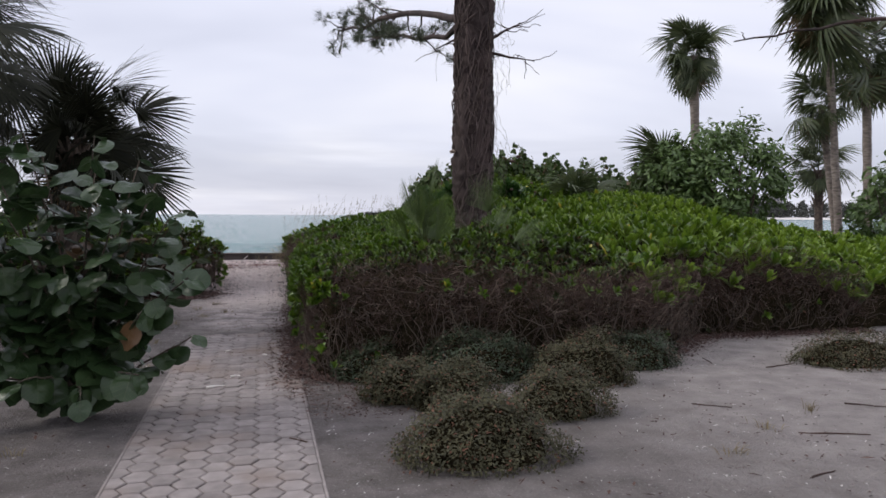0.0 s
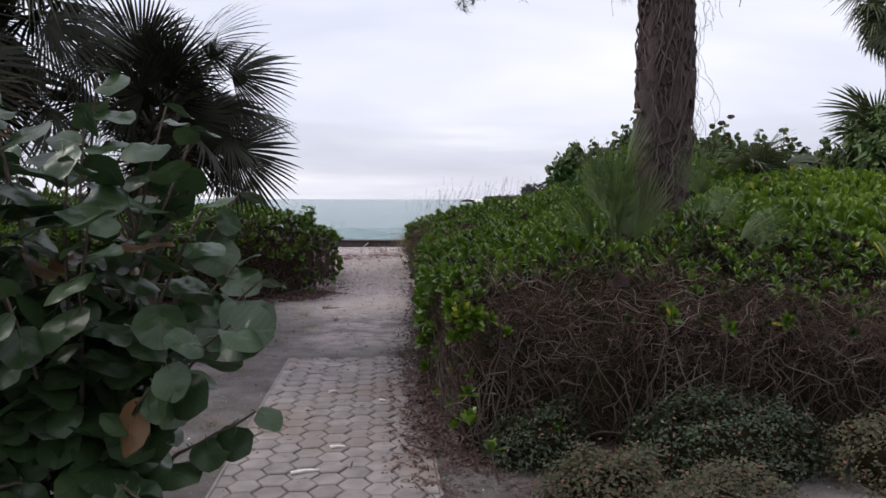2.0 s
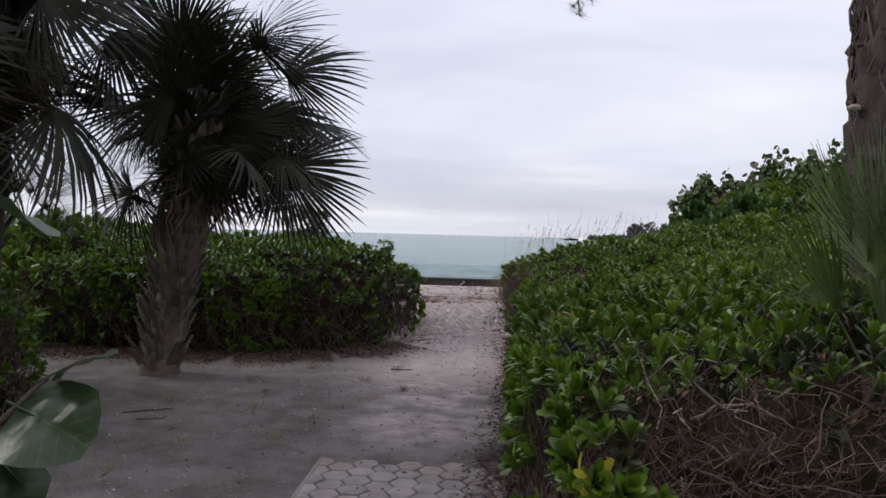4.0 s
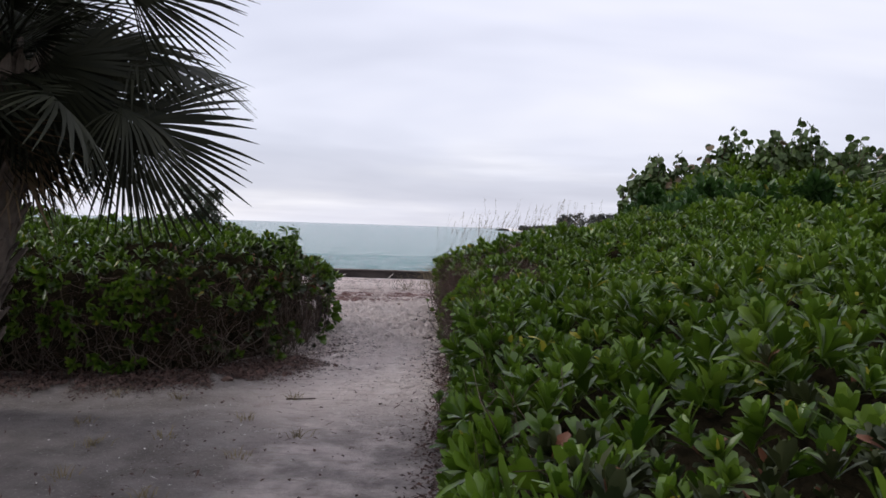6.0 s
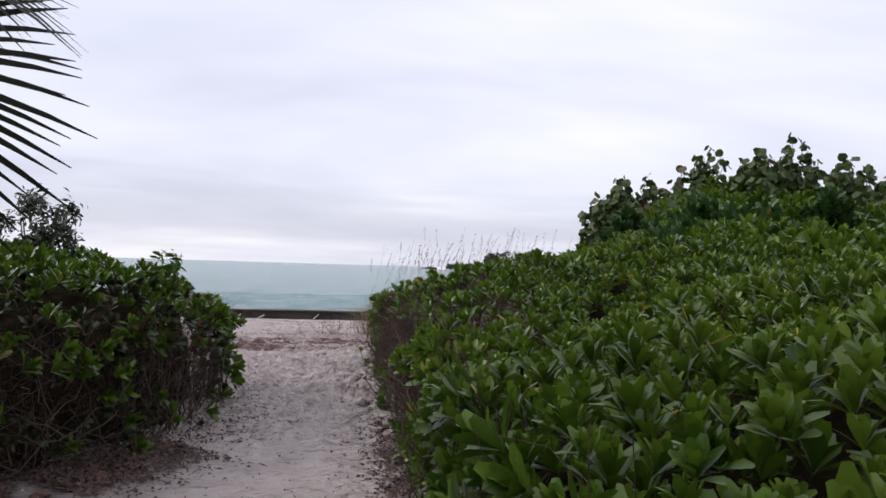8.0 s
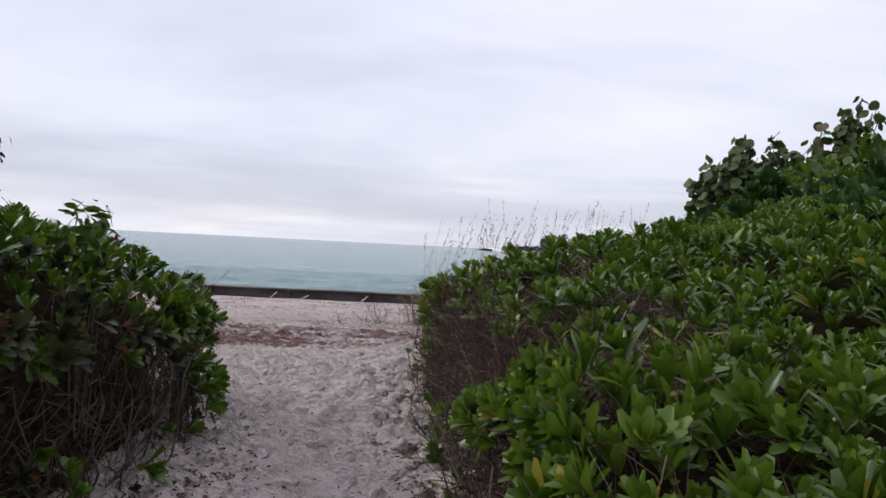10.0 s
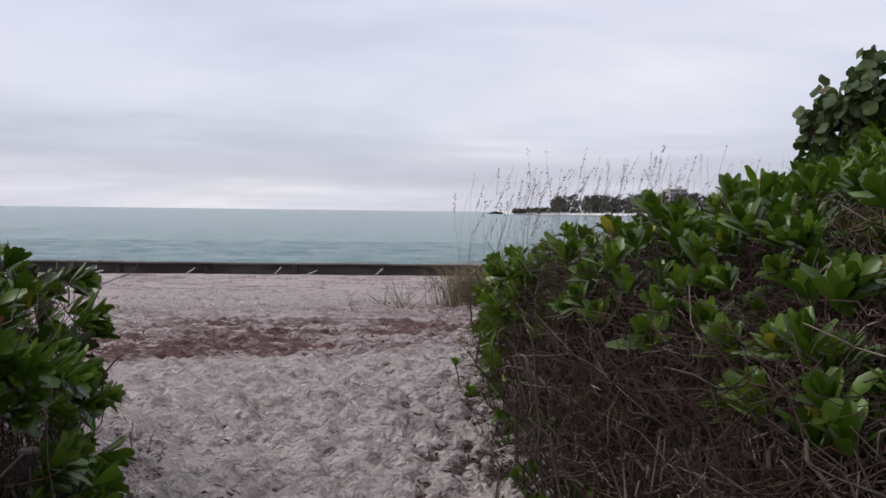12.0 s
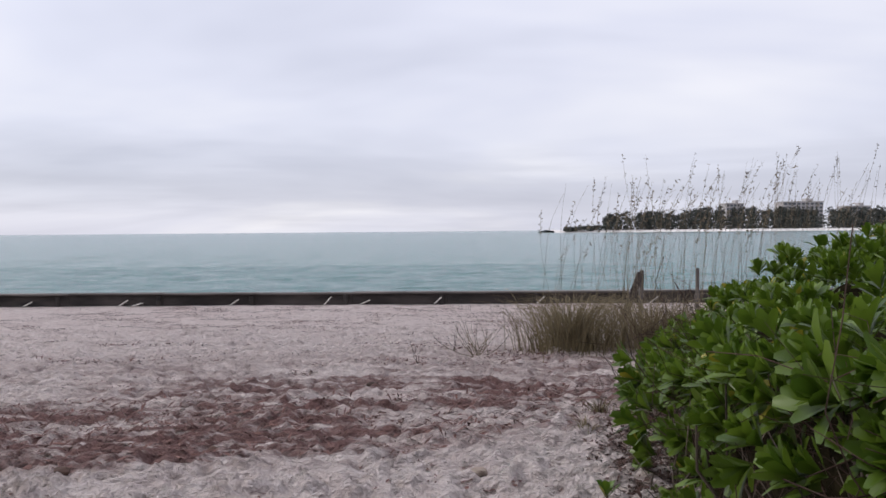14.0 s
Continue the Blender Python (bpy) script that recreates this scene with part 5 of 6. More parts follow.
def build_near_grape():
    base = Vector((-1.08, 4.10, 0))
    root = thing("sea_grape_shrub", "young sea grape shrub with large round grey-green leaves beside the pavers", "shrub", base)
    shapes = [mesh_of("leaf", *round_leaf(s, 0.195 + 0.012 * s), M_GRAPE) for s in range(4)]
    r = np.random.default_rng(17)
    tips = [(-0.75, -0.3, 1.55), (-0.45, -0.5, 1.95), (-0.1, -0.35, 2.0), (0.25, -0.25, 1.9), (0.62, -0.3, 1.85), (0.72, -0.55, 1.55), (0.86, -0.25, 1.2), (0.85, -0.85, 1.15), (0.45, -0.7, 0.45), (0.1, -0.6, 0.25), (-0.35, -0.55, 0.4), (-0.85, -0.3, 0.42), (-0.9, 0.2, 1.1), (-0.5, 0.5, 1.75), (0.2, 0.55, 1.6), (0.65, 0.4, 1.25), (-0.7, -0.65, 1.15), (0.05, -0.75, 1.2), (0.4, -0.75, 1.55), (0.55, -0.45, 0.85), (-0.25, -0.7, 1.55), (0.3, -0.1, 1.35), (-0.25, 0.1, 1.2), (0.05, 0.25, 0.9), (0.78, -0.05, 0.62), (-0.85, -0.15, 1.95), (-0.55, -0.1, 2.15), (-1.0, 0.1, 1.7), (0.5, -0.1, 2.0), (0.75, 0.0, 1.6), (-0.9, -0.55, 0.85), (0.62, -0.75, 0.95), (-1.1, -0.3, 1.35), (-1.2, 0.1, 1.6), (-0.3, -0.2, 2.15), (0.1, 0.1, 2.15), (-0.95, -0.45, 1.55), (-0.5, -0.45, 1.35), (0.2, -0.55, 1.75)]
    count = 0
    for k, t in enumerate(tips):
        t = np.array(t)
        s = np.array([r.uniform(-0.06, 0.06), r.uniform(-0.06, 0.06), 0.0])
        m = np.array([t[0] * 0.35, t[1] * 0.35, max(0.35, t[2] * 0.55) if t[2] > 0.5 else 0.45])
        u = np.linspace(0, 1, 12)[:, None]
        C = (1 - u) ** 2 * s + 2 * u * (1 - u) * m + u ** 2 * t
        C[1:] += np.cumsum(r.normal(0, 0.008, (11, 3)), 0)
        V, T = tubes(C[None], np.linspace(0.014, 0.005, 12)[None], 5)
        piece("stem", mesh_of("stem", V, T, M_STEM), root)
        ln = np.linalg.norm(np.diff(C, axis=0), axis=1).sum()
        nodes = int(ln * 0.8 / 0.095) + 2
        for j in range(nodes):
            f = 0.30 + 0.70 * j / (nodes - 1)
            i = f * 11; q = min(int(i), 10)
            c = C[q] * (1 - (i - q)) + C[q + 1] * (i - q)
            ax = C[min(q + 1, 11)] - C[q]
            yaw = math.degrees(math.atan2(c[1] - 0.0, c[0])) - 90
            yaw = yaw + (75 if j % 2 else -75) + r.uniform(-40, 40) if c[0] ** 2 + c[1] ** 2 < 2 and f < 0.97 else yaw
            pitch = r.normal(-4 if c[2] > 1.2 else -38, 28) if t[2] > 0.6 else r.normal(-60, 18)
            sc = r.uniform(0.72, 1.12) * (0.7 if f > 0.95 else 1.0)
            piece("leaf", shapes[count % 4], root, Matrix.Translation(Vector(c)) @ pose(0, 0, 0, pitch, 0, yaw) @ pose(0, 0, 0, 0, r.normal(0, 24), 0) @ Matrix.Scale(sc, 4))
            count += 1


build_near_grape()
FAR_LEAVES = [round_leaf(20 + s, 0.15, 9, 2) for s in range(3)]


def grape_bush(at, top, stems, spread_r, seed, mat=None):
    """A sea grape: upright stems closely set with round leaves, standing out of the hedge."""
    r = np.random.default_rng(seed)
    root = thing("sea_grape_shrub", "sea grape with upright stems of round leaves above the hedge", "shrub", (at[0], at[1], 0), "sea grapes on the rise")
    lines, P, Nn = [], [], []
    for k in range(stems):
        a, q = r.uniform(0, 6.28), spread_r * math.sqrt(r.random())
        hz = top * (1 - 0.16 * (q / spread_r) ** 1.5) * r.uniform(0.90, 1.0) if k else top * 0.98
        e = np.array([q * math.cos(a), q * math.sin(a), hz]) if k else np.array([0, 0, top])
        C = wander(np.array([[e[0] * 0.3, e[1] * 0.3, 0.0]]), e[None], 12, 0.02, seed * 31 + k)[0]
        C[-1] = e
        lines.append(C)
        nodes = int(top * 0.75 / 0.055)
        for j in range(nodes):
            f = 0.28 + 0.72 * j / (nodes - 1)
            i = f * 11; m = min(int(i), 10)
            c = C[m] * (1 - (i - m)) + C[m + 1] * (i - m)
            b = j * 2.6 + r.uniform(-0.6, 0.6)
            P.append(c + np.array([math.cos(b), math.sin(b), 0]) * 0.05)
            Nn.append((math.cos(b) * 0.9, math.sin(b) * 0.9, r.uniform(0.1, 1.0)))
    V, T = tubes(np.array(lines), np.repeat(np.linspace(0.016, 0.005, 12)[None], stems, 0), 4)
    tagged(piece("stem_growth", mesh_of("stem_growth", V, T, M_STEM), root), kind="stuff")
    P, Nn = np.array(P), np.array(Nn)
    V, T = spread(FAR_LEAVES, P, frames_from(Nn, r.uniform(0, 6.28, len(P))), r.uniform(0.75, 1.15, len(P)))
    tagged(piece("foliage", mesh_of("foliage", V, T, mat or M_GRAPE_FAR), root), kind="stuff")


for k, (x, y, top) in enumerate(((5.35, 20.3, 3.0), (5.5, 20.4, 3.1), (5.75, 21.1, 2.95), (6.05, 20.5, 3.03), (6.6, 20.2, 3.25), (7.0, 20.0, 3.58), (7.1, 18.6, 3.35), (7.4, 18.1, 3.48), (7.9, 18.9, 3.35), (8.4, 18.2, 3.2), (8.9, 18.8, 3.3), (9.6, 18.4, 3.15), (10.4, 18.6, 3.2), (11.2, 18.2, 3.0), (6.2, 19.0, 2.75), (8.0, 17.2, 2.9), (9.2, 17.0, 2.7), (12.2, 18.6, 3.1))):
    grape_bush((x, y), top + (0.14 if x > 6 else 0.04), 18, 0.62, 300 + k)


# ---- bushes ----
def bush(name, label, at, radii, bottom, leaves, size, mat, seed, category="shrub", trunk=0.05, group="", template=None, shell=False):
    """Limbs from one foot, each ending in twigs of small leaves; the outline is uneven with gaps."""
    r = np.random.default_rng(seed)
    root = thing(name, label, category, (at[0], at[1], at[2]), group)
    rx, ry, rz = radii
    cz = bottom + rz
    n_l = 14
    d = r.normal(0, 1, (n_l, 3)); d /= np.linalg.norm(d, axis=1, keepdims=True)
    e = np.stack([d[:, 0] * rx, d[:, 1] * ry, cz + d[:, 2] * rz], -1) * np.array([0.8, 0.8, 0.95])
    C = wander(np.zeros((n_l, 3)) + r.normal(0, 0.03, (n_l, 3)) * np.array([1, 1, 0]), e, 9, 0.05 * rx, seed)
    V, T = tubes(C, np.linspace(trunk, trunk * 0.2, 9)[None] * r.uniform(0.6, 1, n_l)[:, None], 5)
    tagged(piece("stem_growth", mesh_of("stem_growth", V, T, M_STEM), root), kind="stuff")
    n_c = max(24, leaves // 60)
    d = r.normal(0, 1, (n_c, 3)); d /= np.linalg.norm(d, axis=1, keepdims=True)
    c = d * np.array([rx, ry, rz]) * r.uniform(0.55, 1.05, n_c)[:, None] ** 0.7 + np.array([0, 0, cz])
    w = np.repeat(c, leaves // n_c, 0)
    P = w + r.normal(0, 1, w.shape) * np.array([rx, ry, rz]) * 0.11
    if shell:
        d = r.normal(0, 1, (leaves, 3)); d[:, 2] = np.abs(d[:, 2])
        d /= np.linalg.norm(d, axis=1, keepdims=True)
        out = 0.95 + 0.36 * lumps(d[:, 0] + 3, d[:, 1] + d[:, 2], 2.3, seed) + r.normal(0, 0.065, leaves)
        P = d * np.array([rx, ry, bottom + 2 * rz]) * out[:, None]
        cz = 0.0
    P[:, 2] = np.clip(P[:, 2], 0.02, None)
    Nn = (P - np.array([0, 0, cz])) / np.array([rx, ry, rz]) * 0.6 + r.normal(0, 0.5, P.shape) + np.array([0, 0, 0.5])
    V, T = spread(template or [leaf(0.06, 0.028, 2, 0.2, 0.3), leaf(0.05, 0.026, 2, 0.1, 0.3), leaf(0.07, 0.028, 2, 0.3, 0.2)], P, frames_from(Nn, r.uniform(0, 6.28, len(P))), size * r.uniform(0.7, 1.3, len(P)))
    tagged(piece("crown", mesh_of("crown", V, T, mat), root), kind="stuff")
    return root


LOW = "low mounded shrubs"
for k, (x, y, rx, ry, h, m, n) in enumerate(((1.68, 2.52, 0.56, 0.40, 0.46, M_SHRUB, 5200), (1.42, 4.12, 0.34, 0.30, 0.42, M_SHRUB, 3000), (1.80, 3.72, 0.40, 0.33, 0.40, M_SHRUB, 3400), (2.58, 3.42, 0.42, 0.36, 0.40, M_SHRUB, 3600), (3.30, 4.42, 0.48, 0.40, 0.50, M_SHRUB, 3600), (6.5, 4.6, 0.75, 0.45, 0.36, M_SHRUB, 3400), (2.35, 4.72, 0.62, 0.34, 0.50, M_SHRUB_DARK, 3800), (4.1, 4.95, 0.5, 0.35, 0.42, M_SHRUB_DARK, 2600), (1.25, 4.95, 0.35, 0.25, 0.38, M_SHRUB_DARK, 1800))):
    label = "low mounded shrub of small grey-green and reddish leaves on the sand" if m is M_SHRUB else "low dark green shrub at the hedge's foot"
    b = bush("low_shrub", label, (x, y, 0), (rx * 0.98, ry * 0.98, h * 0.46), 0.0, int(n * 1.7), 0.52, m, 500 + k, "shrub", 0.012, LOW, shell=True, template=[flake(0.05, 0.026, 0.006), flake(0.06, 0.026, 0.009), flake(0.045, 0.028, -0.004)])
    # dark lump in place of the shaded inside of the shrub
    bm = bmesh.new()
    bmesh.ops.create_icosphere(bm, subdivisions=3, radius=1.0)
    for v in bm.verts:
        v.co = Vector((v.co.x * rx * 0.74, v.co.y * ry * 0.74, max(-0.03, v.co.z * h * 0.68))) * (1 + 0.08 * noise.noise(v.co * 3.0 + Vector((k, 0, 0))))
    part("inner_growth", bm, M_SHADED_CORE, b, "solid core painted dark for the shaded inside")

OVAL = [leaf(0.11, 0.045, 2, 0.25, 0.25), leaf(0.09, 0.045, 2, 0.15, 0.25)]
bush("tall_shrub", "tall dark green shrub standing above the hedge", (11.3, 13.6, 0), (1.35, 1.1, 1.45), 1.0, 6500, 1.5, M_TALL, 601, "shrub", 0.06, template=OVAL)
bush("tall_shrub", "tall dark green shrub standing above the hedge", (10.2, 14.2, 0), (0.9, 0.9, 1.2), 1.1, 3600, 1.5, M_TALL, 602, "shrub", 0.05, template=OVAL)
bush("tall_shrub", "broad dark leafy shrub under the palms", (15.4, 12.2, 0), (1.5, 1.3, 1.3), 0.3, 4500, 1.8, M_TALL, 603, "shrub", 0.06, template=OVAL)
bush("tall_shrub", "broad dark leafy shrub under the palms", (17.6, 12.8, 0), (1.6, 1.3, 1.5), 0.3, 3500, 2.2, M_NAUPAKA_DARK, 604, "shrub", 0.06, template=OVAL)
for k, (x, y, wide, tall) in enumerate(((4.5, 15.9, 0.75, 0.62), (5.5, 16.3, 0.9, 0.80), (6.5, 15.9, 0.95, 0.78), (5.2, 17.8, 0.9, 0.85))):
    bush("dark_shrub", "dense dark green shrub swelling out of the hedge", (x, y, 0), (wide, wide * 0.9, tall), 0.65, 620, 1.5, M_NAUPAKA_DARK, 620 + k, "shrub", 0.03, "shrubs on the rise", template=ROSETTES_LOW)
bush("small_tree", "small leafy tree rising out of the hedge", (-2.42, 14.8, 0), (0.36, 0.33, 0.44), 1.12, 2200, 0.62, M_SHRUB_DARK, 605, "tree", 0.03, template=OVAL)
bush("leafy_shoot", "young shoot with a few reddish tip leaves above the hedge", (-1.0, 13.65, 0), (0.13, 0.12, 0.22), 1.05, 160, 0.95, M_NAUPAKA, 606, "shoot", 0.008, template=OVAL)


# ---- dune grass ----
def grass_tuft(label, at, radius, blades, height, seed, name="grass_tuft", mat=None, group="dune grass"):
    r = np.random.default_rng(seed)
    z = float(ground_z(at[0], at[1]))
    root = thing(name, label, "grass", (at[0], at[1], z), group)
    a, q = r.uniform(0, 6.28, blades), radius * np.abs(r.normal(0, 0.62, blades))
    s = np.stack([q * np.cos(a), q * np.sin(a), np.full(blades, -0.02)], -1)
    ln = height * r.uniform(0.5, 1.1, blades)
    out = np.stack([np.cos(a), np.sin(a)], -1) * (0.15 + 0.55 * r.random(blades))[:, None] + r.normal(0, 0.2, (blades, 2))
    k = 6
    u = np.linspace(0, 1, k)[None, :, None]
    e = np.concatenate([out * ln[:, None] * 0.8, ln[:, None]], 1)
    P = s[:, None] + e[:, None] * np.concatenate([u ** 1.5, u ** 1.5, u - 0.38 * u ** 3], 2)
    V, T = tubes(P, 0.0042 * np.linspace(1, 0.2, k)[None] * r.uniform(0.7, 1.3, blades)[:, None], 3)
    tagged(piece("grass_growth", mesh_of("grass_growth", V, T, mat or M_GRASS), root), kind="stuff")
    return root


def oat_stalks(root, box, count, seed, heights):
    """Tall thin stalks with nodding seed heads, within a box of the root's frame."""
    r = np.random.default_rng(seed)
    k = 12
    for part_no in range(count):
        x, y = r.uniform(box[0], box[2]), r.uniform(box[1], box[3])
        h = r.uniform(*heights)
        u = np.linspace(0, 1, k)
        lean, nod = r.normal(0.07, 0.13), r.uniform(0.02, 0.30)
        yw = r.normal(0, 0.07)
        P = np.stack([x + lean * h * u + nod * np.clip(u - 0.65, 0, 1) ** 1.6 * 3.2, y + yw * h * u, h * u - 0.10 * nod * np.clip(u - 0.8, 0, 1) * 12 * u], -1)
        parts = [tubes(P[None], np.linspace(0.0028, 0.0011, k)[None], 3)]
        if r.random() < 0.75:
            n = r.integers(8, 22)
            i = r.uniform(0.8, 1.0, n) * (k - 1)
            j = np.minimum(i.astype(int), k - 2)
            c = P[j] * (1 - (i - j))[:, None] + P[j + 1] * (i - j)[:, None]
            sV, sT = spread([leaf(0.035, 0.014, 2, 0.3, 0.2)], c, frames_from(np.stack([r.normal(0, 1, n), r.normal(0, 1, n), r.normal(0, 0.6, n)], -1), r.uniform(0, 6.28, n)), r.uniform(0.55, 1.1, n))
            parts.append((sV, sT))
        V, T = gather(parts)
        piece("stalk", mesh_of("stalk", V, T, M_OATS), root)


g = grass_tuft("dense brown and green dune grass with tall sea oat stalks", (1.35, 22.4), 0.52, 800, 0.92, 701)
oat_stalks(g, (-0.3, -0.4, 0.9, 0.7), 34, 702, (1.1, 1.95))
g = grass_tuft("dense brown and green dune grass with tall sea oat stalks", (2.3, 22.7), 0.66, 800, 0.95, 703)
oat_stalks(g, (-0.6, -0.5, 1.0, 0.9), 44, 704, (1.3, 2.1))
g = grass_tuft("dune grass with tall nodding sea oats behind the hedge", (3.4, 23.4), 0.7, 1000, 0.62, 705)
oat_stalks(g, (-0.9, -0.6, 1.4, 1.0), 66, 706, (1.6, 2.45))
g = grass_tuft("dune grass with tall nodding sea oats behind the hedge", (5.0, 24.4), 0.8, 900, 0.6, 707)
oat_stalks(g, (-0.9, -0.6, 1.6, 1.0), 48, 708, (1.7, 2.5))
g = grass_tuft("dune grass with tall nodding sea oats behind the hedge", (7.0, 25.2), 0.8, 700, 0.6, 709)
oat_stalks(g, (-1.0, -0.6, 1.6, 1.0), 40, 710, (1.7, 2.5))
grass_tuft("thin dry grass tuft on the sand", (1.05, 19.2), 0.06, 40, 0.20, 711)
grass_tuft("thin dry grass tuft on the sand", (0.86, 18.7), 0.05, 26, 0.18, 712)
for k, (x, y) in enumerate(((-1.5, 9.3), (-1.2, 10.1), (-0.75, 10.6), (-1.9, 10.4), (-0.95, 9.0), (-1.45, 11.2), (-0.5, 11.3), (3.9, 2.6), (3.3, 2.2), (4.6, 3.0), (-1.5, 1.6), (-1.2, 2.3), (-1.75, 2.6), (-2.3, 9.4), (-1.7, 8.2), (-1.1, 8.4), (-0.6, 9.7), (-2.4, 8.0), (-0.3, 10.2), (-1.6, 9.9), (-2.0, 11.3), (-1.0, 7.4), (-1.5, 6.6), (-0.9, 5.8), (-1.9, 7.5), (-1.3, 3.2), (-0.9, 1.9))):
    grass_tuft("sparse low grass sprig on the grey sand", (x, y), 0.09, 20, 0.13, 720 + k, mat=M_GRASS, group="sprigs on the sand")


def twig_plant(label, at, height, count, seed, mat):
    r = np.random.default_rng(seed)
    z = float(ground_z(*at))
    root = thing("dead_twig_plant", label, "plant", (*at, z))
    s = np.zeros((count, 3)) + np.array([0, 0, -0.02]) + r.normal(0, 0.02, (count, 3)) * np.array([1, 1, 0])
    e = np.stack([r.normal(0, 0.45, count) * height, r.normal(0, 0.3, count) * height, r.uniform(0.5, 1, count) * height], -1)
    W = wander(s, e, 7, 0.03, seed)
    V, T = tubes(W, np.linspace(0.0045, 0.0018, 7)[None] * np.ones((count, 1)), 4)
    piece("twig", mesh_of("twig", V, T, mat), root)


twig_plant("small dead bush of bare pale twigs on the sand", (0.28, 22.1), 0.42, 16, 801, M_OATS)
twig_plant("bare dry twig lying on the sand", (-0.3, 21.3), 0.28, 4, 802, M_STEM)
twig_plant("bare dry twig lying on the sand", (0.05, 22.6), 0.38, 4, 803, M_STEM)
twig_plant("bare dry twigs on the sand", (-0.9, 15.8), 0.12, 4, 804, M_STEM)


# ---- small things on the ground ----
def stick(at, length, yaw, thick, seed, label):
    z = float(ground_z(*at)) + thick * 0.6
    r = np.random.default_rng(seed)
    C = wander(np.array([[-length / 2, 0, 0.0]]), np.array([[length / 2, 0, 0.0]]), 8, 0.012, seed)
    C[..., 2] = np.abs(C[..., 2]) * 0.2
    V, T = tubes(C, thick * np.linspace(1, 0.55, 8)[None], 6)
    o = new("fallen_stick", mesh_of("fallen_stick", V, T, M_STEM_DARK))
    o.matrix_basis = pose(at[0], at[1], z, 0, 0, yaw)
    tagged(o, label, "stick", "fallen sticks")


for k, (x, y, ln, yaw) in enumerate(((-2.35, 9.0, 0.55, 28), (-2.2, 8.75, 0.3, 15), (-0.45, 11.3, 0.35, 10), (4.3, 2.4, 0.7, -20), (5.2, 3.0, 0.55, -35), (4.9, 2.0, 0.6, -50), (6.0, 3.4, 0.7, -15), (6.9, 3.9, 0.9, 20), (5.6, 4.6, 0.6, 10), (3.9, 3.3, 0.45, -30), (0.55, 8.05, 0.32, 4), (-0.15, 14.2, 0.2, 40), (-0.3, 15.4, 0.28, -12), (0.5, 3.1, 0.25, -60), (5.0, 5.0, 0.5, 70), (3.6, 1.7, 0.35, 15))):
    stick((x, y), ln * 0.7, yaw, 0.007, 900 + k, "thin dark fallen stick lying on the sand")


def lump_rock(name, label, at, size, mat, seed, category):
    bm = bmesh.new()
    bmesh.ops.create_icosphere(bm, subdivisions=3, radius=1.0)
    for v in bm.verts:
        f = 1 + 0.35 * noise.noise(v.co * 1.3 + Vector((seed, 0, 0))) + 0.12 * noise.noise(v.co * 4 + Vector((0, seed, 0)))
        v.co = Vector((v.co.x * size[0], v.co.y * size[1], v.co.z * size[2])) * f
    me = bpy.data.meshes.new(name); bm.to_mesh(me); bm.free(); me.materials.append(mat)
    o = new(name, me)
    o.location = (at[0], at[1], float(ground_z(*at)) + size[2] * 0.35)
    tagged(o, label, category)


lump_rock("rock", "pale lump of rock in the litter at the hedge's foot", (1.0, 13.75), (0.20, 0.22, 0.07), M_ROCK, 3, "rock")
lump_rock("rock", "small pale stone beside the hedge", (0.86, 13.3), (0.07, 0.06, 0.04), M_ROCK, 8, "rock")
for k, (x, y, s) in enumerate(((-1.10, 17.6, 0.035), (-1.27, 18.35, 0.03), (-0.4, 15.2, 0.03), (-1.23, 11.9, 0.035), (-0.9, 16.5, 0.025), (0.2, 17.9, 0.03), (-1.9, 17.9, 0.03), (-0.6, 20.2, 0.035), (-2.6, 18.2, 0.03), (0.35, 19.0, 0.028))):
    lump_rock("weed_clump", "small dark clump of dried weed on the sand", (x, y), (s * 1.5, s * 1.1, s * 0.8), M_STEM_DARK, 20 + k, "seaweed")


def scattered(name, label, category, boxes, tmpl, mat, size, seed, lift=0.006):
    r = np.random.default_rng(seed)
    xs, ys = [], []
    for x0, y0, x1, y1, n in boxes:
        xs.append(r.uniform(x0, x1, n)); ys.append(r.uniform(y0, y1, n))
    x, y = np.concatenate(xs), np.concatenate(ys)
    P = np.stack([x, y, ground_z(x, y) + lift], -1)
    n = len(x)
    V, T = spread(tmpl, P, frames_from(np.stack([r.normal(0, 0.25, n), r.normal(0, 0.25, n), np.ones(n)], -1), r.uniform(0, 6.28, n)), r.uniform(*size, n))
    tagged(new(name, mesh_of(name, V, T, mat)), label, category, kind="stuff")


BIT = [flake(0.035, 0.016, 0.004), flake(0.022, 0.018, 0.005), flake(0.065, 0.009, 0.003)]
scattered("shell_bits", "tiny bleached shell and leaf bits on the grey sand", "shell bits", ((-2.6, 0.5, -0.62, 12, 420), (0.64, 1.2, 4.5, 5, 420), (3, 1, 7.5, 6, 300), (-1.2, 9, 0.6, 15, 200)), BIT, M_SHELL, (0.3, 0.8), 41)
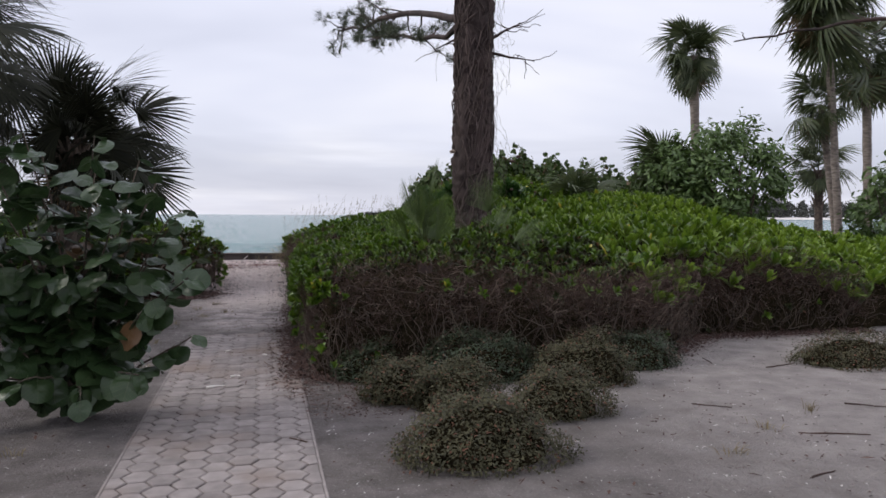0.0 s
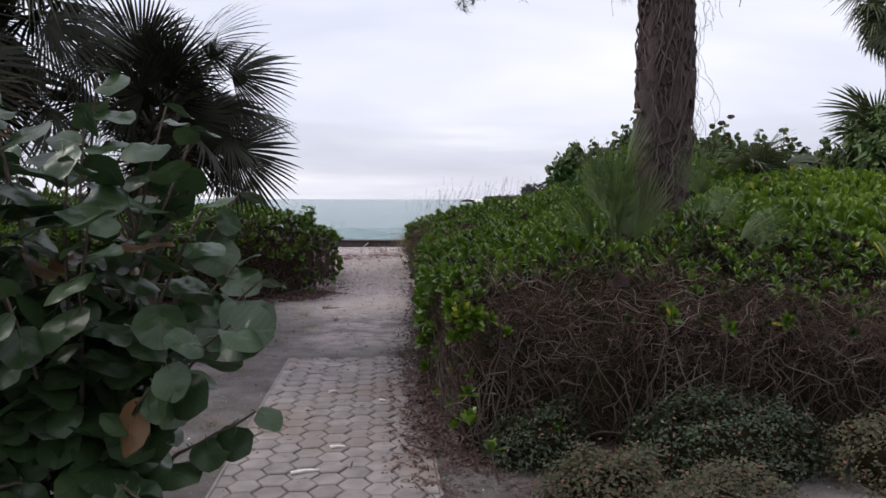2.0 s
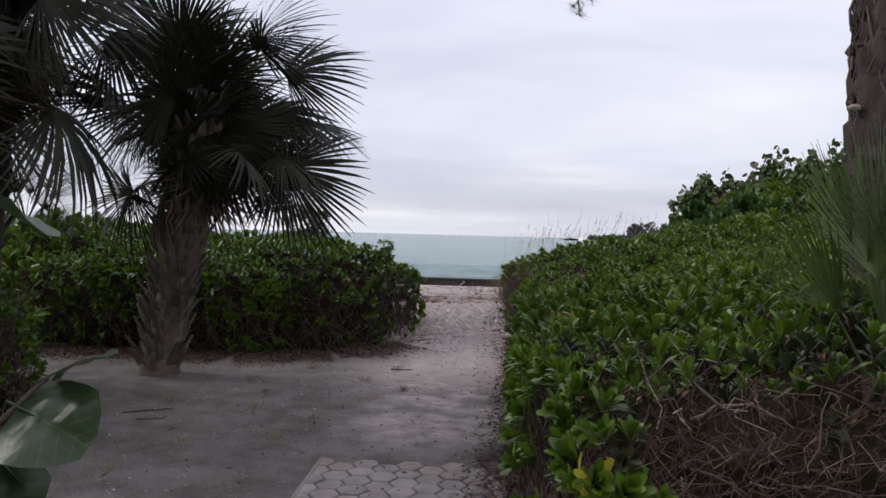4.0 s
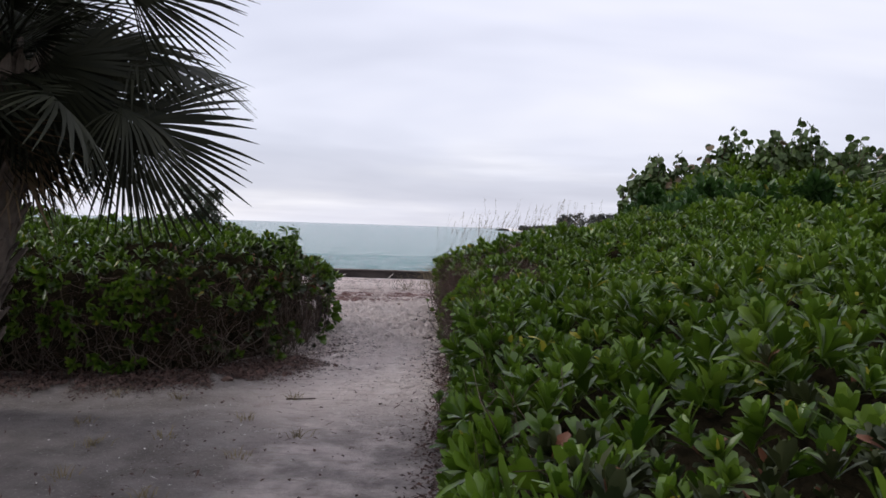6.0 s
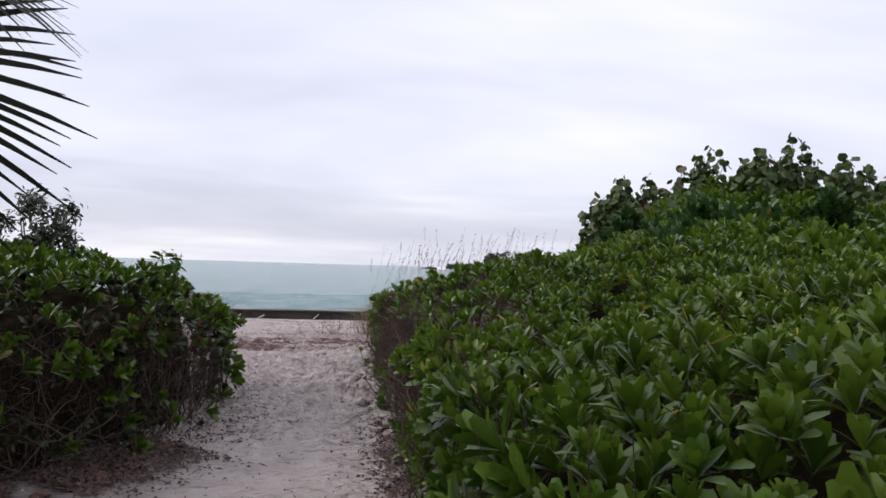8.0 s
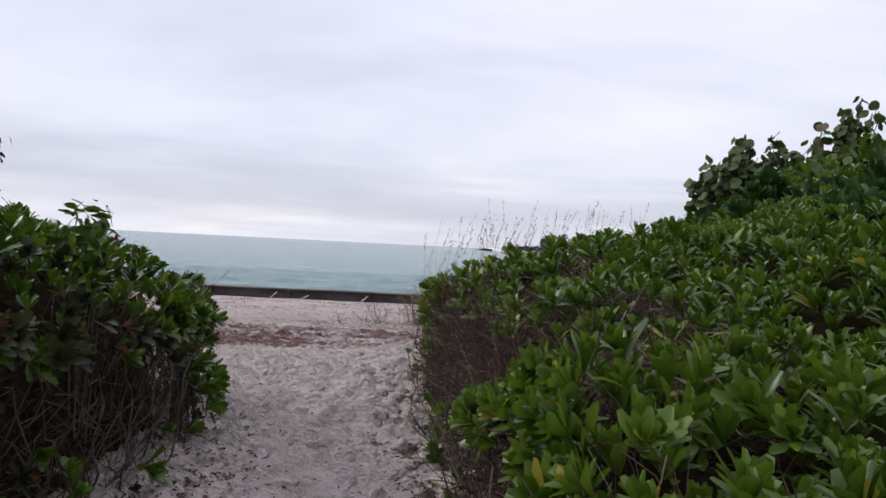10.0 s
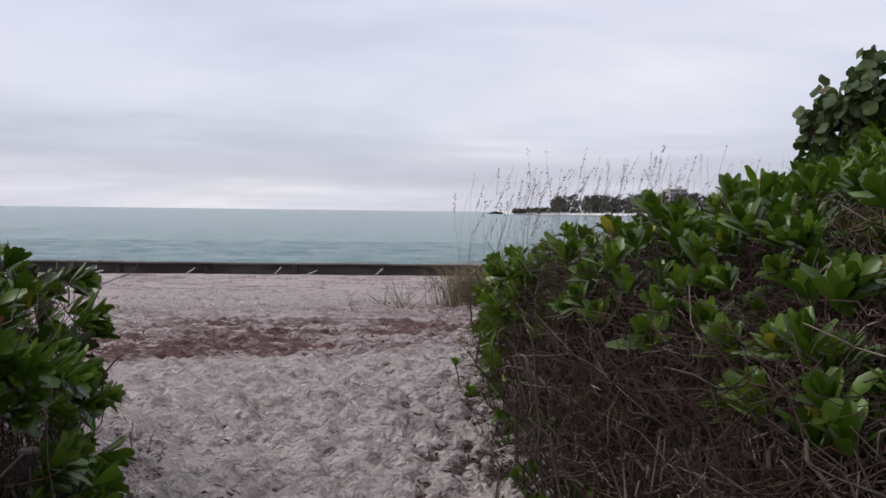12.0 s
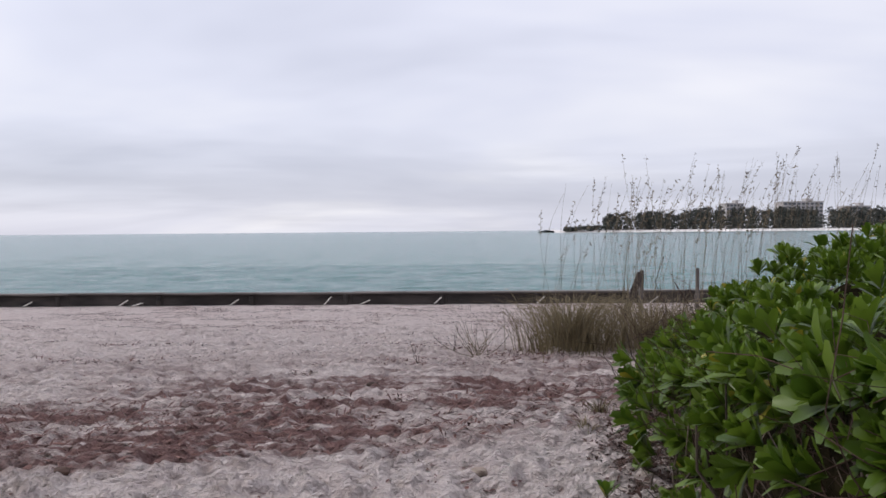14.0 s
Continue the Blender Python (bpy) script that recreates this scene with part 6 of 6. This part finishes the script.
scattered("fallen_leaves", "brown fallen leaf bits scattered over the sand", "fallen leaves", ((-3.0, 0.5, -0.62, 12, 420), (0.64, 1.2, 4.5, 5, 380), (3, 1, 8, 6, 420), (-1.2, 8, 0.7, 15, 520), (0.35, 10, 1.0, 17, 480), (0.3, 15.7, 1.0, 17.2, 800), (0.42, 14.4, 0.95, 16.6, 3600), (0.62, 13.4, 0.95, 14.6, 900), (0.6, 12.5, 0.95, 15.8, 500), (-0.6, 4.6, 0.7, 8, 120), (0.46, 4.3, 0.68, 8.2, 900), (0.30, 4.6, 0.5, 8.2, 260), (0.62, 3.6, 1.4, 5.0, 700)), BIT, M_LITTER, (0.5, 1.5), 42, 0.01)


def weed_drift():
    r = np.random.default_rng(77)
    n = 44000
    x, y = r.uniform(-7, 1.3, n), r.uniform(17.6, 23.5, n)
    keep = (lumps(x * 0.6, y * 1.5, 0.8, 91, 4) + 0.5 * np.exp(-((y - 0.3 * x - 19.5) / 0.75) ** 2) - 0.4 * (y - 0.3 * x < 18.5)) > 0.2
    x, y = x[keep], y[keep]
    P = np.stack([x, y, ground_z(x, y) + 0.008], -1)
    n = len(x)
    V, T = spread([flake(0.08, 0.012, 0.006), flake(0.05, 0.014, 0.006)], P, frames_from(np.stack([r.normal(0, 0.3, n), r.normal(0, 0.3, n), np.ones(n)], -1), r.uniform(0, 6.28, n)), r.uniform(0.6, 1.4, n))
    tagged(new("weed_drift", mesh_of("weed_drift", V, T, M_WEED)), "drifts of dry reddish-brown weed across the white sand", "seaweed", kind="stuff")


weed_drift()


def weed_strands():
    """Short dark strands caught in the hollows of the upper beach."""
    r = np.random.default_rng(78)
    n = 110000
    x, y = r.uniform(-9, 2.2, n), 14.6 + 17.6 * r.random(n) ** 0.8
    keep = lumps(x * 0.7, y * 2.4, 1.5, 96, 4) > 0.30 - 0.12 * smooth(y, 15, 18)
    x, y = x[keep], y[keep]
    n = len(x)
    P = np.stack([x, y, ground_z(x, y) + 0.006], -1)
    V, T = spread([flake(0.10, 0.013, 0.004), flake(0.06, 0.016, 0.006), flake(0.035, 0.02, 0.006)], P, frames_from(np.stack([r.normal(0, 0.2, n), r.normal(0, 0.2, n), np.ones(n)], -1), r.normal(0, 0.7, n) + np.pi / 2), r.uniform(0.5, 1.3, n))
    tagged(new("weed_strands", mesh_of("weed_strands", V, T, M_WEED)), "thin strands of dry brown weed scattered over the beach", "seaweed", kind="stuff")


weed_strands()


def sprout(at, h, size, seed):
    r = np.random.default_rng(seed)
    z = float(ground_z(*at))
    root = thing("naupaka_sprout", "single bright green sprout on a thin stem beside the hedge", "plant", (*at, z), "sprouts by the hedge")
    C = wander(np.array([[0, 0, -0.02]]), np.array([[r.normal(0, 0.04), r.normal(0, 0.04), h]]), 6, 0.012, seed)
    V, T = tubes(C, np.linspace(0.006, 0.004, 6)[None], 5)
    piece("stem", mesh_of("stem", V, T, M_STEM), root)
    V, T = rosette(9, seed, 4)
    piece("leaf_spray", mesh_of("leaf_spray", V * size, T, M_NAUPAKA), root, Matrix.Translation(Vector(C[0, -1])))


for k, (x, y, h, s) in enumerate(((0.86, 4.80, 0.33, 1.0), (0.70, 10.5, 0.24, 0.9), (0.74, 17.2, 0.18, 0.7), (0.92, 15.9, 0.12, 1.1), (-0.62, 14.55, 0.36, 1.0), (0.95, 15.2, 0.2, 0.9), (-0.72, 15.1, 0.24, 0.9), (-0.66, 14.9, 0.3, 0.8), (-0.9, 13.2, 0.2, 1.1), (0.98, 16.5, 0.2, 1.0), (0.95, 4.6, 0.2, 0.8), (0.90, 14.5, 0.10, 1.2), (0.98, 14.9, 0.16, 1.3), (0.84, 14.1, 0.08, 1.0), (0.94, 15.6, 0.22, 1.1), (0.88, 13.5, 0.12, 0.9), (1.02, 13.9, 0.34, 1.0))):
    sprout((x, y), h, s, 950 + k)


def pale_stick(at, length, yaw):
    V, T = tubes(np.array([[(-length / 2, 0, 0), (0, 0.006, 0.004), (length / 2, 0, 0)]]), np.array([[0.012, 0.008, 0.006]]), 6)
    o = new("pale_stick", mesh_of("pale_stick", V, T, M_SHELL))
    o.matrix_basis = pose(at[0], at[1], 0.018, 0, 0, yaw)
    tagged(o, "short bleached stick lying on the pavers", "stick", "pale bits on the pavers")


for x, y, ln, yaw in ((-0.14, 4.84, 0.16, 15), (0.02, 5.25, 0.09, 4), (-0.10, 6.6, 0.07, 30), (0.30, 6.3, 0.05, -20)):
    pale_stick((x, y), ln, yaw)


# ---- paver path ----
def hexagon(cx, cy, s, half):
    pts = [(cx + s * math.cos(radians(60 * k)), cy + s * math.sin(radians(60 * k))) for k in range(6)]
    for sign in (1, -1):
        out = []
        for (ax, ay), (bx, by) in zip(pts, pts[1:] + pts[:1]):
            ina, inb = sign * ax <= half, sign * bx <= half
            if ina:
                out.append((ax, ay))
            if ina != inb:
                u = (sign * half - ax) / (bx - ax)
                out.append((sign * half, ay + u * (by - ay)))
        pts = out
    return pts


def paver_mesh(pts, thick=0.06, inset=0.006):
    """A paver with softened top edges; its centre at the origin of the outline."""
    cx, cy = sum(p[0] for p in pts) / len(pts), sum(p[1] for p in pts) / len(pts)
    n = len(pts)
    V = [(x, y, -thick) for x, y in pts] + [(x, y, -inset) for x, y in pts]
    V += [(x + (cx - x) * 0.09, y + (cy - y) * 0.09, 0.0) for x, y in pts]
    F = [tuple(range(2 * n, 3 * n))]
    for ring in (0, n):
        F += [(ring + k, ring + (k + 1) % n, ring + n + (k + 1) % n, ring + n + k) for k in range(n)]
    return V, F


def build_pavers():
    half, s = 0.61, 0.1
    root = thing("paver_path", "worn walk of grey hexagonal concrete pavers", "pavement", (0, 0, 0), kind="structure")
    bm = board(1.21, 14.0, 0.05, 0.004)
    part("bedding", bm, M_JOINT, root, "dark sandy joints", at=pose(0, 0.98, -0.062))
    r = random.Random(12)
    shared = {}
    rest_v, rest_f = [], []
    rows = int(14 / (math.sqrt(3) * s))
    for i in range(-4, 5):
        for j in range(rows):
            cx, cy = i * 1.5 * s, 7.88 - (j + (0.5 if i % 2 else 0)) * math.sqrt(3) * s
            gap = 0.0058
            pts = hexagon(cx, 0.0, s - gap, half)
            dz = r.uniform(-0.004, 0.004)
            if cy > 2.25:
                if i not in shared:
                    V, F = paver_mesh([(x - cx, y) for x, y in pts])
                    me = bpy.data.meshes.new("paver"); me.from_pydata(V, [], F); me.update(); me.materials.append(M_PAVER)
                    shared[i] = me
                piece("paver", shared[i], root, pose(cx, cy, 0.006 + dz, r.uniform(-0.9, 0.9), r.uniform(-0.9, 0.9), r.uniform(-0.8, 0.8)))
            else:
                V, F = paver_mesh([(x, y + cy) for x, y in pts])
                b = len(rest_v)
                rest_v += [(x, y, z + 0.006 + dz) for x, y, z in V]; rest_f += [tuple(b + q for q in f) for f in F]
    me = bpy.data.meshes.new("more_pavers"); me.from_pydata(rest_v, [], rest_f); me.update(); me.materials.append(M_PAVER)
    tagged(piece("more_pavers", me, root), kind="stuff")
    edge = part("edging", board(0.02, 14.0, 0.05, 0.004), M_PAVER, root, "thin concrete edging", at=pose(-0.622, 0.98, -0.046))
    piece("edging", edge.data, root, pose(0.622, 0.98, -0.046), "thin concrete edging")


build_pavers()
